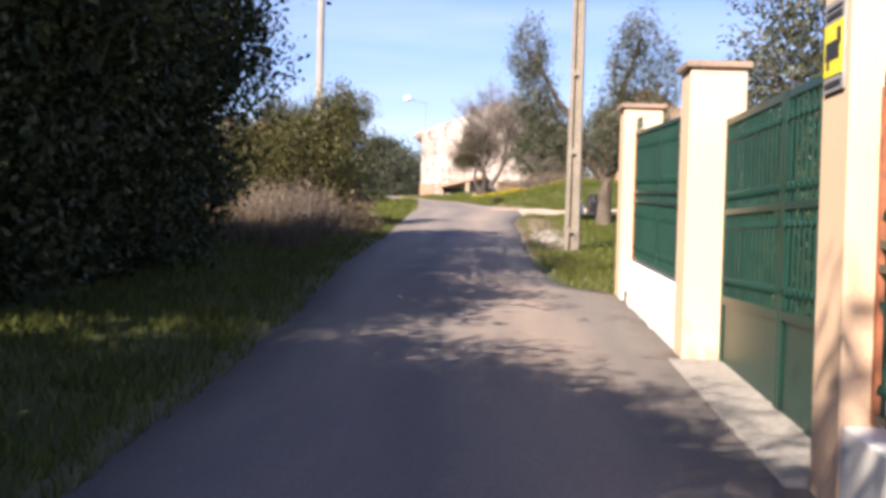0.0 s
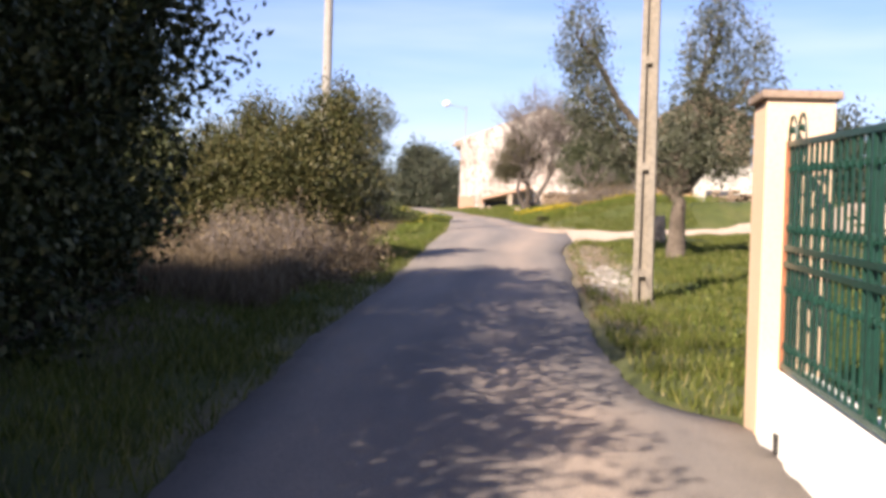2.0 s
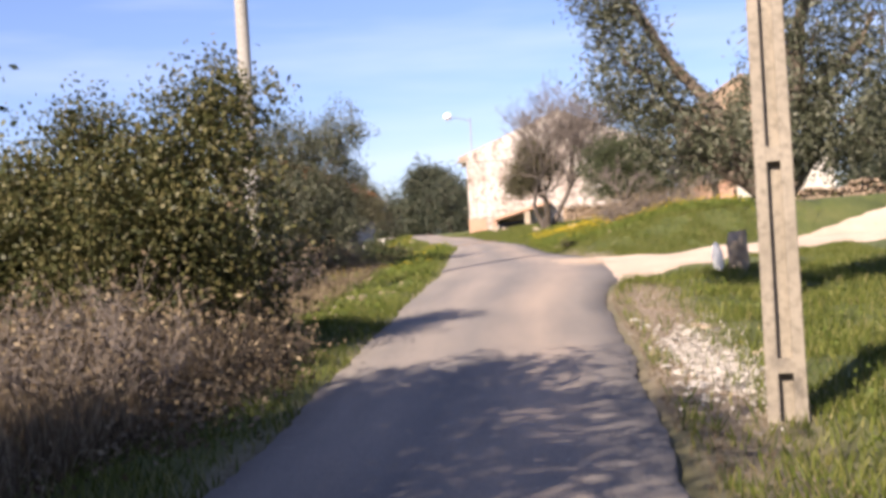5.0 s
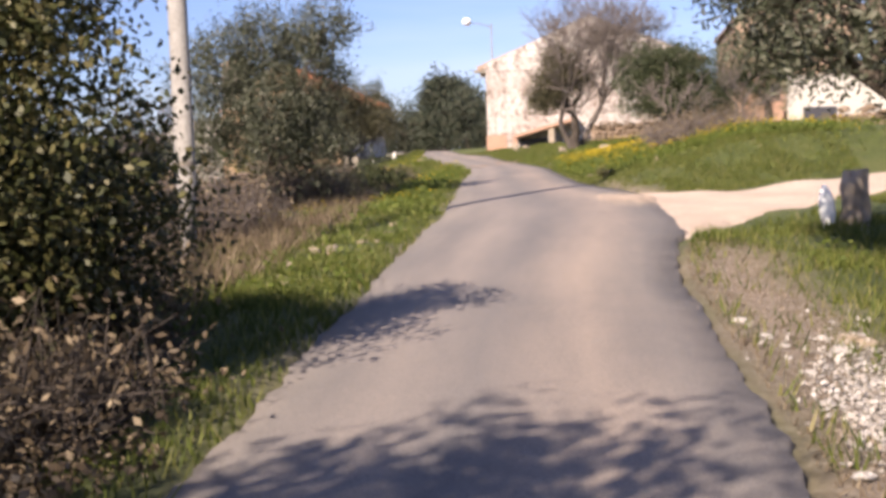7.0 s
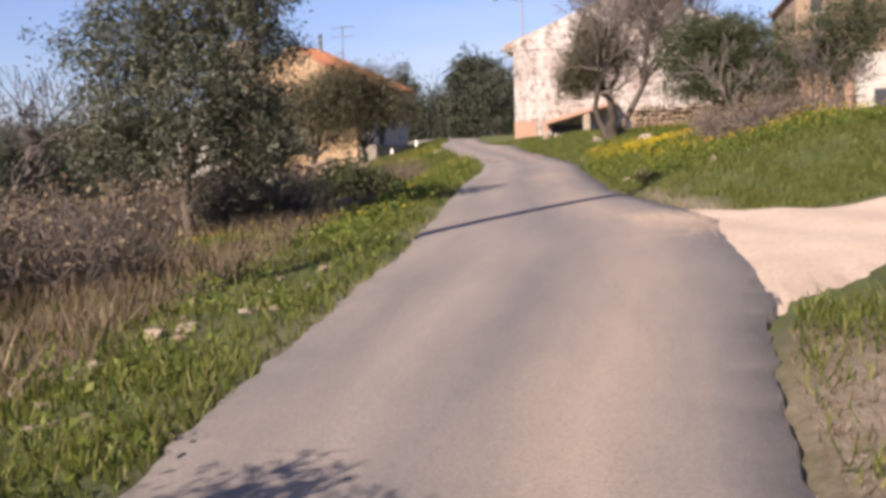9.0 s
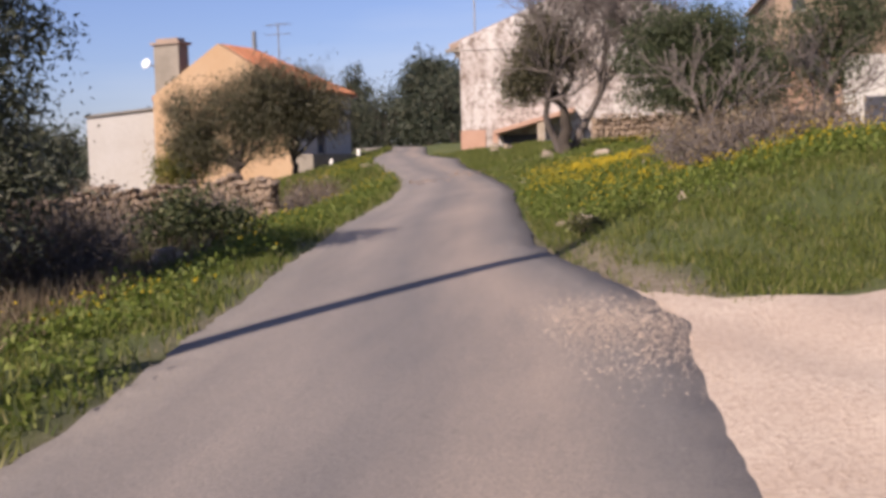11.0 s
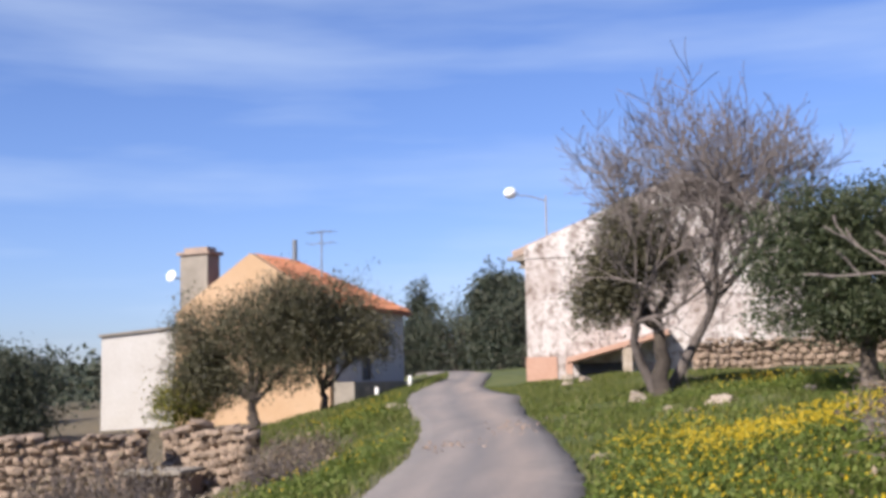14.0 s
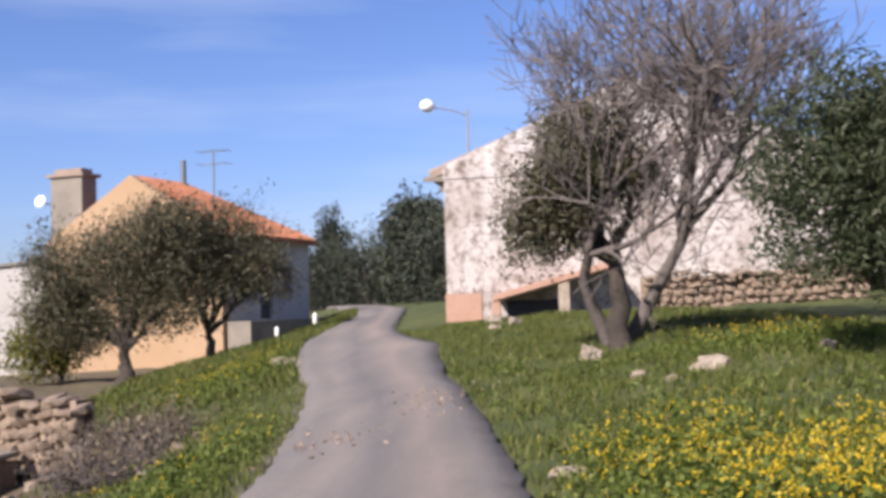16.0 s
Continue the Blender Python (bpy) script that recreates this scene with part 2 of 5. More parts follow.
def ground_material():
    m, n, l, b = material("meadow_soil", 0.95)
    v = coords(n)
    at = n.new("ShaderNodeAttribute")
    at.attribute_name = "cover"
    sp = n.new("ShaderNodeSeparateColor")
    l.new(at.outputs["Color"], sp.inputs[0])
    green = ramp(n, l, noise_node(n, l, 0.9, 8, v), [(0.3, (0.034, 0.0476, 0.00884)), (0.5, (0.0714, 0.0884, 0.0177)), (0.7, (0.119, 0.119, 0.034))])
    fine = noise_node(n, l, 25, 8, v, 0.75)
    green = mix(n, l, 0.8, green, ramp(n, l, fine, [(0.3, (0.45, 0.45, 0.45)), (0.7, (1.4, 1.4, 1.4))]), "MULTIPLY")
    dry = ramp(n, l, noise_node(n, l, 5, 9, v, 0.75), [(0.3, (0.068, 0.0476, 0.0286)), (0.55, (0.136, 0.102, 0.0646)), (0.75, (0.224, 0.177, 0.122))])
    wood = ramp(n, l, noise_node(n, l, 0.12, 10, v, 0.8), [(0.35, (0.0204, 0.0306, 0.0136)), (0.6, (0.0476, 0.0578, 0.0272)), (0.72, (0.0884, 0.0748, 0.0476))])
    c = mix(n, l, sp.outputs[0], green, dry)
    c = mix(n, l, sp.outputs[1], c, wood)
    earth = ramp(n, l, noise_node(n, l, 11, 9, v, 0.75), [(0.3, (0.12, 0.09, 0.06)), (0.5, (0.22, 0.172, 0.128)), (0.72, (0.38, 0.325, 0.265))])
    c = mix(n, l, sp.outputs[2], c, earth)
    l.new(c, b.inputs["Base Color"])
    bump(n, l, b, fine, 0.8, 0.05)
    return m


M_GROUND = ground_material()


# ---- mesh helpers ----
def link_mesh(name, verts, faces, mat, parent=None, label="", smooth=False):
    me = bpy.data.meshes.new(name)
    me.from_pydata([tuple(v) for v in verts] if not isinstance(verts, np.ndarray) else verts.tolist(), [], faces if isinstance(faces, list) else faces.tolist())
    me.materials.append(mat)
    if smooth:
        me.polygons.foreach_set("use_smooth", [True] * len(me.polygons))
    me.update()
    ob = new(name, me)
    if parent is not None:
        ob.parent = parent
    return tagged(ob, label)


def part(name, bm, mat, parent=None, label="", smooth=False):
    me = bpy.data.meshes.new(name)
    bm.normal_update()
    bm.to_mesh(me)
    bm.free()
    me.materials.append(mat)
    if smooth:
        me.polygons.foreach_set("use_smooth", [True] * len(me.polygons))
    ob = new(name, me)
    if parent is not None:
        ob.parent = parent
    return tagged(ob, label)


def empty(name, x, y, z, label, category, group="", rz=0.0, kind=""):
    e = new(name)
    e.matrix_basis = pose(x, y, z, 0, 0, rz)
    e.empty_display_size = 0.2
    return tagged(e, label, category, group, kind)


def add_box(bm, x0, x1, y0, y1, z0, z1, bev=0.0):
    r = bmesh.ops.create_cube(bm, size=1.0, matrix=Matrix.Translation(((x0 + x1) / 2, (y0 + y1) / 2, (z0 + z1) / 2)) @ Matrix.Diagonal((x1 - x0, y1 - y0, z1 - z0, 1)))
    if bev:
        es = list({e for v in r["verts"] for e in v.link_edges})
        bmesh.ops.bevel(bm, geom=es, offset=bev, segments=2, affect="EDGES", profile=0.6)
    return bm


def box(name, x0, x1, y0, y1, z0, z1, mat, parent=None, label="", bev=0.0):
    return part(name, add_box(bmesh.new(), x0, x1, y0, y1, z0, z1, bev), mat, parent, label)


def add_tube(bm, pts, radii, sides=8, caps=True):
    rings = []
    for i, p in enumerate(pts):
        p = Vector(p)
        a = Vector(pts[max(i - 1, 0)])
        b = Vector(pts[min(i + 1, len(pts) - 1)])
        q = (b - a).to_track_quat("Z", "Y")
        r = radii[i] if hasattr(radii, "__len__") else radii
        rings.append([bm.verts.new(p + q @ Vector((r * math.cos(2 * math.pi * k / sides), r * math.sin(2 * math.pi * k / sides), 0))) for k in range(sides)])
    for u, w in zip(rings, rings[1:]):
        for k in range(sides):
            bm.faces.new((u[k], u[(k + 1) % sides], w[(k + 1) % sides], w[k]))
    if caps:
        bm.faces.new(rings[0][::-1])
        bm.faces.new(rings[-1])
    return bm


class Tubes:
    """Gathers many thin tubes as plain lists."""

    def __init__(self):
        self.v, self.f = [], []

    def add(self, pts, radii, sides):
        base = len(self.v)
        for i, p in enumerate(pts):
            t = (Vector(pts[min(i + 1, len(pts) - 1)]) - Vector(pts[max(i - 1, 0)]))
            if t.length < 1e-6:
                t = Vector((0, 0, 1))
            t.normalize()
            u = t.orthogonal().normalized()
            w = t.cross(u)
            for k in range(sides):
                a = 2 * math.pi * k / sides
                self.v.append(tuple(Vector(p) + radii[i] * (math.cos(a) * u + math.sin(a) * w)))
        for i in range(len(pts) - 1):
            for k in range(sides):
                a, b = base + i * sides + k, base + i * sides + (k + 1) % sides
                self.f.append((a, b, b + sides, a + sides))


def wander(a, b, n, amount, r):
    """A crooked line from a to b."""
    a, b = np.array(a, float), np.array(b, float)
    pts = [a + (b - a) * i / n for i in range(n + 1)]
    for i in range(1, n):
        pts[i] = pts[i] + r.normal(0, amount, 3)
    return [tuple(p) for p in pts]


def leaf_mesh(centres, per, spread, length, width, r, up=0.0):
    """Small pointed leaves scattered about the centres."""
    n = len(centres) * per
    c = np.repeat(np.asarray(centres), per, 0) + r.normal(0, 1, (n, 3)) * spread
    a = r.normal(0, 1, (n, 3))
    a[:, 2] += up
    a /= np.linalg.norm(a, axis=1)[:, None]
    b = np.cross(a, r.normal(0, 1, (n, 3)))
    b /= np.linalg.norm(b, axis=1)[:, None]
    s = r.uniform(0.6, 1.3, (n, 1))
    v = np.stack([c - a * length * s / 2, c + b * width * s / 2, c + a * length * s / 2, c - b * width * s / 2], 1).reshape(-1, 3)
    return v, np.arange(4 * n).reshape(-1, 4)


# ---- the lie of the land ----
PY = [-60, -30, -10, 0, 10, 20, 30, 40, 55, 70, 80, 95, 150]
PZ = [-3.9, -2.0, -0.68, 0.0, 0.68, 1.33, 1.98, 2.58, 3.10, 3.78, 4.10, 4.40, 4.5]
_ty = np.arange(-60, 150.5, 0.5)
_tz = np.interp(_ty, PY, PZ)
_tz = np.convolve(np.pad(_tz, 6, mode="edge"), np.ones(13) / 13, "valid")
LY = [-60, -6, 6.7, 10, 13, 16, 21, 25, 29, 32, 35, 37.5, 40, 43, 46, 48.5, 51, 55, 57, 60, 64, 66, 73, 77, 87, 110, 130]
LX = [-1.5, -1.75, -1.88, -1.97, -2.17, -2.33, -2.42, -2.61, -2.80, -2.92, -3.02, -3.24, -3.48, -3.76, -3.96, -4.23, -4.58, -5.42, -5.95, -7.0, -8.0, -8.35, -9.3, -9.9, -12.2, -20, -28]
RY = [-60, -6, 4.0, 9.0, 13.1, 13.6, 14.5, 16.4, 18, 21, 25, 28, 29.5, 30.6, 31.4, 33, 34.6, 35.4, 36.1, 37, 38, 39.0, 40.4, 42, 45.6, 49, 52.7, 55.7, 58, 62, 64, 65.6, 68, 70, 85, 110, 130]
RX = [2.2, 1.75, 1.5, 1.32, 1.1, 0.6, 0.40, 0.26, 0.17, 0.09, 0.0, -0.11, -0.08, 0.0, 0.14, 0.22, 0.16, 0.03, 0.0, -0.17, -0.55, -0.92, -1.24, -1.46, -1.9, -2.24, -2.97, -3.6, -4.2, -5.0, -5.25, -6.1, -6.9, -7.3, -9.8, -17.4, -25.4]


def road_z(y):
    return np.interp(y, _ty, _tz)


def land(x, y):
    """Height of the ground."""
    x, y = np.asarray(x, float), np.asarray(y, float)
    z = road_z(y)
    dl = np.maximum(np.interp(y, LY, LX) - x, 0)
    dr = np.maximum(x - np.interp(y, RY, RX), 0)
    sl = np.interp(y, [20, 35, 45, 56, 70, 80, 120], [0.0, -0.08, -0.18, -0.29, -0.23, -0.30, -0.15])
    z = z + sl * np.minimum(dl, 5.2) - 0.035 * np.clip(dl - 5.2, 0, 150)
    sr = np.interp(y, [38, 43, 50, 58, 70, 90], [0.24, 0.24, 0.17, 0.13, 0.07, 0.05])
    bank = np.clip((y - 37.3 - 0.68 * np.maximum(x - 0.3, 0)) / 1.6, 0, 1)
    z = z + bank * (sr * np.clip(dr - 0.15, 0, 3.2) + 0.03 * np.clip(dr - 3.2, 0, 60))
    z = z - 0.15 * np.clip(dr / 0.9, 0, 1) * np.interp(y, [-60, 15, 18, 25, 29], [0, 0, 1, 1, 0])
    z = z - 0.16 * np.clip((x - (1.25 - (y - 9.12) * 0.03) + 0.15) / 0.1, 0, 1) * np.clip((13.3 - y) / 0.2, 0, 1) * (y > -20)
    edge = np.clip(np.maximum(dl, dr) / 0.5, 0, 1)
    z = z + edge * 0.05 * np.sin(x * 2.1 + 1.3 * np.sin(y * 0.9)) * np.sin(y * 1.7 + x)
    far = np.hypot(x + 2, y - 30)
    hills = 26 * np.clip((far - 250) / 500, 0, 1) ** 1.2 * (0.7 + 0.3 * np.sin(np.arctan2(y - 30, x) * 7.0) + 0.25 * np.sin(np.arctan2(y - 30, x) * 17.0 + 1) + 0.12 * np.sin(np.arctan2(y - 30, x) * 61.0 + far * 0.01))
    return z + hills


def cover_masks(x, y):
    """Dry ground and far scrub, 0 to 1."""
    dl = np.interp(y, LY, LX) - x
    dr = x - np.interp(y, RY, RX)
    wob = 0.35 * np.sin(y * 1.9) + 0.25 * np.sin(y * 4.3 + x * 2)
    dry = np.clip((dl - 1.0 + wob * 0.5) / 0.5, 0, 1) * np.interp(y, [13, 16, 33, 36, 39], [0, 1, 1, 0.6, 0.15])
    dry = np.maximum(dry, np.clip((dl - 4.5 + wob) / 1.2, 0, 1) * 0.85)
    dry = np.maximum(dry, np.clip((dl - 1.4 + wob) / 0.6, 0, 1) * np.interp(y, [48, 51, 57, 58.5], [0, 0.95, 0.95, 0]))
    verge = np.clip(1 - np.abs(dr - 0.4 - 0.2 * wob) / 0.45, 0, 1) * np.interp(y, [14, 19, 22, 30, 31.5], [0, 0.4, 1, 1, 0])
    dry = np.maximum(dry, verge)
    lip = np.clip(1 - np.abs(dr - 0.15) / 0.3, 0, 1) * np.interp(y, [36, 37.2, 41, 43], [0, 1, 0.8, 0])
    dry = np.maximum(dry, lip)
    wood = np.clip((np.hypot(x + 2, y - 35) - 75) / 60, 0, 1)
    soil = np.clip(1.25 - np.abs(dr - 0.55 - 0.15 * wob) / 0.65, 0, 1) * np.interp(y, [15, 20, 22, 29, 31], [0, 0.5, 1, 1, 0])
    soil = np.maximum(soil, np.clip(1.2 - np.abs(dr - 0.25 + 0.1 * wob) / 0.35, 0, 1) * np.interp(y, [36, 37.2, 39, 41], [0, 1, 0.7, 0]))
    soil = np.maximum(soil, np.clip(1 - np.abs(dl - 0.1) / 0.16, 0, 1) * 0.6)
    return np.clip(dry, 0, 1), wood, np.clip(soil, 0, 1)


def spaced(a, b, step, out, grow=1.35):
    core = list(np.arange(a, b + 1e-6, step))
    lo, hi, s = [], [], step
    q = a
    p = b
    while p < out:
        s *= grow
        p += s
        q -= s
        hi.append(p)
        lo.append(q)
    return np.array(lo[::-1] + core + hi)


def build_ground():
    xs, ys = spaced(-16, 9, 0.25, 2500), spaced(-8, 74, 0.3, 2500)
    X, Y = np.meshgrid(xs, ys)
    Z = land(X, Y)
    within = np.minimum(X - np.interp(Y, LY, LX), np.interp(Y, RY, RX) - X) * (Y < 125)
    Z = Z - 0.13 * np.clip(within / 0.12, 0, 1) - 0.012 * np.clip(1 - np.abs(within) / 0.3, 0, 1)
    nx, ny = len(xs), len(ys)
    idx = np.arange(nx * ny).reshape(ny, nx)
    faces = np.stack([idx[:-1, :-1], idx[:-1, 1:], idx[1:, 1:], idx[1:, :-1]], -1).reshape(-1, 4)
    ob = link_mesh("ground", np.stack([X, Y, Z], -1).reshape(-1, 3), faces, M_GROUND, smooth=True)
    dry, wood, soil = cover_masks(X.ravel(), Y.ravel())
    ca = ob.data.color_attributes.new("cover", "FLOAT_COLOR", "POINT")
    ca.data.foreach_set("color", np.stack([dry, wood, soil, np.ones_like(dry)], -1).ravel())
    tagged(ob, "rough grassy hillside ground with dry patches", "ground", kind="structure")


build_ground()


def ribbon(name, ys, left, right, lift, mat, label, cols=9, crown=0.03):
    """A strip of paving with a crumbled, thick edge."""
    v, f, uv = [], [], []
    cols2 = cols + 2
    for y, a, b in zip(ys, left, right):
        j = 0.02 * math.sin(y * 1.9) + 0.012 * math.sin(y * 7.7 + 1) + random.uniform(-0.022, 0.022)
        k = 0.02 * math.sin(y * 2.1 + 2) + 0.012 * math.sin(y * 8.9) + random.uniform(-0.022, 0.022)
        a, b = a + j, b + k
        z = float(road_z(y)) + lift
        v.append((a - 0.03, y, z - 0.2))
        uv.append((0, y))
        for i in range(cols):
            u = i / (cols - 1)
            v.append((a + (b - a) * u, y, z + crown * (1 - (2 * u - 1) ** 2) + 0.004 * math.sin(y * 0.9 + u * 5)))
            uv.append((u, y))
        v.append((b + 0.03, y, z - 0.2))
        uv.append((1, y))
    for r in range(len(ys) - 1):
        for c in range(cols2 - 1):
            p = r * cols2 + c
            f.append((p, p + 1, p + cols2 + 1, p + cols2))
    ob = link_mesh(name, v, f, mat, smooth=True)
    lay = ob.data.uv_layers.new(name="UVMap")
    loops = np.empty(len(ob.data.loops), int)
    ob.data.loops.foreach_get("vertex_index", loops)
    lay.data.foreach_set("uv", np.array(uv)[loops].ravel())
    return tagged(ob, label, name, kind="structure")


ys = np.concatenate([np.arange(-30, 75, 0.12), np.arange(75, 125, 0.6)])
ribbon("road", ys, np.interp(ys, LY, LX), np.interp(ys, RY, RX), 0.015, M_ASPHALT, "narrow worn grey asphalt lane with crumbled edges")


def build_driveway():
    """Pale track that leaves the lane on its uphill side."""
    lo = [(0.0, 31.1), (0.3, 31.35), (0.75, 32.0), (1.35, 33.1), (2.3, 34.5), (4.2, 36.7), (8, 40.5), (16, 48)]
    hi = [(-1.0, 38.6), (-0.45, 37.9), (0.3, 37.15), (1.1, 37.3), (2.1, 38.1), (3.4, 39.3), (7, 43), (14, 50.5)]
    n, cols = 60, 14
    v, f = [], []
    tl = np.linspace(0, 1, len(lo))
    for i in range(n + 1):
        t = i / n
        a = np.array([np.interp(t, tl, [p[k] for p in lo]) for k in (0, 1)])
        b = np.array([np.interp(t, tl, [p[k] for p in hi]) for k in (0, 1)])
        for c in range(cols + 1):
            p = a + (b - a) * c / cols
            w = 0.06 * math.sin(i * 1.7) if c in (0, cols) else 0.0
            v.append((p[0] + w, p[1], float(land(p[0], p[1])) + (0.035 * min(1, max(0, p[0] / 0.6 + 0.5)) - 0.004 if 0 < c < cols else -0.04)))
    for i in range(n):
        for c in range(cols):
            q = i * (cols + 1) + c
            f.append((q, q + cols + 1, q + cols + 2, q + 1))
    tagged(link_mesh("driveway", v, f, M_GRAVEL, smooth=True), "pale sandy gravel driveway joining the lane", "driveway", kind="structure")


build_driveway()


# ---- roadside wall, gate and pillars ----
WALL_TILT = math.degrees(math.atan2(0.03, 1.0))


def wall_x(y):
    """Road-side face of the garden wall."""
    return 1.25 - (y - 9.12) * 0.03


def pillar(y0, y1, h, label, sign=False):
    zb = float(road_z((y0 + y1) / 2)) - 0.17
    e = empty("gate_pillar", wall_x(y1), y1, zb, label, "pillar", "pillars of the garden wall", WALL_TILT)
    d = y1 - y0
    box("shaft", 0, 0.42, -d, 0, -0.15, h, M_PEACH, e, bev=0.012)
    bm = bmesh.new()
    add_box(bm, -0.035, 0.455, -d - 0.035, 0.035, h, h + 0.05, 0.01)
    vs = [bm.verts.new(p) for p in ((-0.025, -d - 0.025, h + 0.052), (0.445, -d - 0.025, h + 0.052), (0.445, 0.025, h + 0.052), (-0.025, 0.025, h + 0.052))]
    top = bm.verts.new((0.21, -d / 2, h + 0.08))
    for i in range(4):
        bm.faces.new((vs[i], vs[(i + 1) % 4], top))
    part("cap", bm, M_CAP, e, "weathered brown cap stone")
    return e, zb


pillar(4.92, 5.32, 2.62, "tall peach rendered gate pillar with a cap")
pillar(8.72, 9.12, 2.36, "peach rendered gate pillar with a brown cap")
pillar(12.78, 13.18, 2.24, "shorter peach rendered pillar at the wall's end")


def warning_sign():
    e = empty("sign", wall_x(5.12) - 0.008, 5.12, 2.36, "small yellow warning sign with dark bars on the pillar", "sign", rz=WALL_TILT)
    box("plate", -0.006, 0.006, -0.14, 0.14, -0.2, 0.2, M_GREY, e, bev=0.003)
    box("yellow_field", -0.010, -0.006, -0.13, 0.13, -0.13, 0.1, M_YELLOW, e)
    bm = bmesh.new()
    add_box(bm, -0.013, -0.010, -0.09, 0.10, -0.06, 0.02, 0.0)
    add_box(bm, -0.013, -0.010, -0.11, -0.06, 0.0, 0.07, 0.0)
    add_box(bm, -0.013, -0.010, 0.05, 0.08, -0.1, -0.06, 0.0)
    part("dark_shape", bm, M_BLACK, e)
    for z0, z1 in ((0.12, 0.145), (0.16, 0.172), (-0.18, -0.155)):
        box("bar", -0.010, -0.006, -0.11, 0.11, z0, z1, M_BLACK, e)


warning_sign()


def low_wall(y0, y1):
    e = empty("garden_wall", wall_x(y1), y1, float(road_z(y1)) - 0.17, "low white rendered garden wall with peach footing", "wall", rz=WALL_TILT)
    n = y1 - y0
    s = 0.65 * (float(road_z(y1)) - float(road_z(y0))) / n
    bm = bmesh.new()
    add_box(bm, 0.01, 0.33, -n, 0, -0.5, 0.57, 0.012)
    for v in bm.verts:
        v.co.z += v.co.y * s
    part("wall", bm, M_WHITE, e)
    box("vent", -0.004, 0.012, -0.62, -0.54, 0.16, 0.27, M_BLACK, e, "small dark drain hole")
    return e


def scroll(bm, y, z, r, turn):
    pts = []
    for i in range(15):
        a = turn * (i / 14) * 3.6
        q = r * (1 - 0.6 * i / 14)
        pts.append((0, y + q * math.cos(a), z + q * math.sin(a)))
    add_tube(bm, pts, 0.011, 4, False)


def iron_fence(y0, y1):
    """Open green ironwork that follows the slope."""
    e = empty("iron_fence", wall_x(y1) + 0.14, y1, float(road_z(y1)) - 0.17, "green enamelled iron fence panel with scrolls on the wall", "fence", rz=WALL_TILT)
    n = y1 - y0
    s = 0.65 * (float(road_z(y1)) - float(road_z(y0))) / n
    lo, hi = 0.6, 1.95
    bms = []
    fr = bmesh.new()
    for z in (lo, lo + 0.62, lo + 0.72, hi):
        add_box(fr, -0.015, 0.025, -n + 0.02, -0.02, z, z + 0.035)
    for y in (-n + 0.02, -n / 2):
        add_box(fr, -0.015, 0.025, y, y + 0.035, lo, hi + 0.03)
    bms.append(fr)
    bars = []
    k = int(n / 0.12)
    for i in range(1, k):
        bm = bmesh.new()
        y = -n * i / k
        add_tube(bm, [(0, y, lo), (0, y, hi)], 0.012, 6)
        for z, turn in ((lo + 0.12, 1), (lo + 0.5, -1), (lo + 0.84, 1), (hi - 0.12, -1)):
            scroll(bm, y, z, 0.058 if i % 2 else 0.042, turn)
        bars.append(bm)
    arcs = []
    for i in (1, 3):
        bm = bmesh.new()
        y = -n * i / k
        add_tube(bm, [(0, y + 0.1 * math.cos(a), hi + 0.03 + 0.16 * math.sin(a)) for a in np.linspace(0, math.pi, 9)], 0.009, 5)
        scroll(bm, y, hi + 0.09, 0.04, 1)
        arcs.append(bm)
    # end stile whose orange colour stands in for sunlight at the pillar
    end = add_box(bmesh.new(), -0.017, 0.027, -0.06, -0.02, lo - 0.01, hi + 0.04)
    for bm in [*bms, *bars, *arcs, end]:
        for v in bm.verts:
            v.co.z += v.co.y * s
    part("fence_frame", fr, M_GREEN_BAR, e)
    part("end_stile", end, M_STILE_SUNLIT, e, "end stile coloured orange as if sunlit")
    for bm in bars:
        part("bar", bm, M_GREEN_BAR, e)
    for bm in arcs:
        part("crest", bm, M_GREEN_BAR, e)


low_wall(9.12, 12.8)
iron_fence(9.12, 12.8)
low_wall(-7.0, 4.92)
iron_fence(-2.0, 4.92)


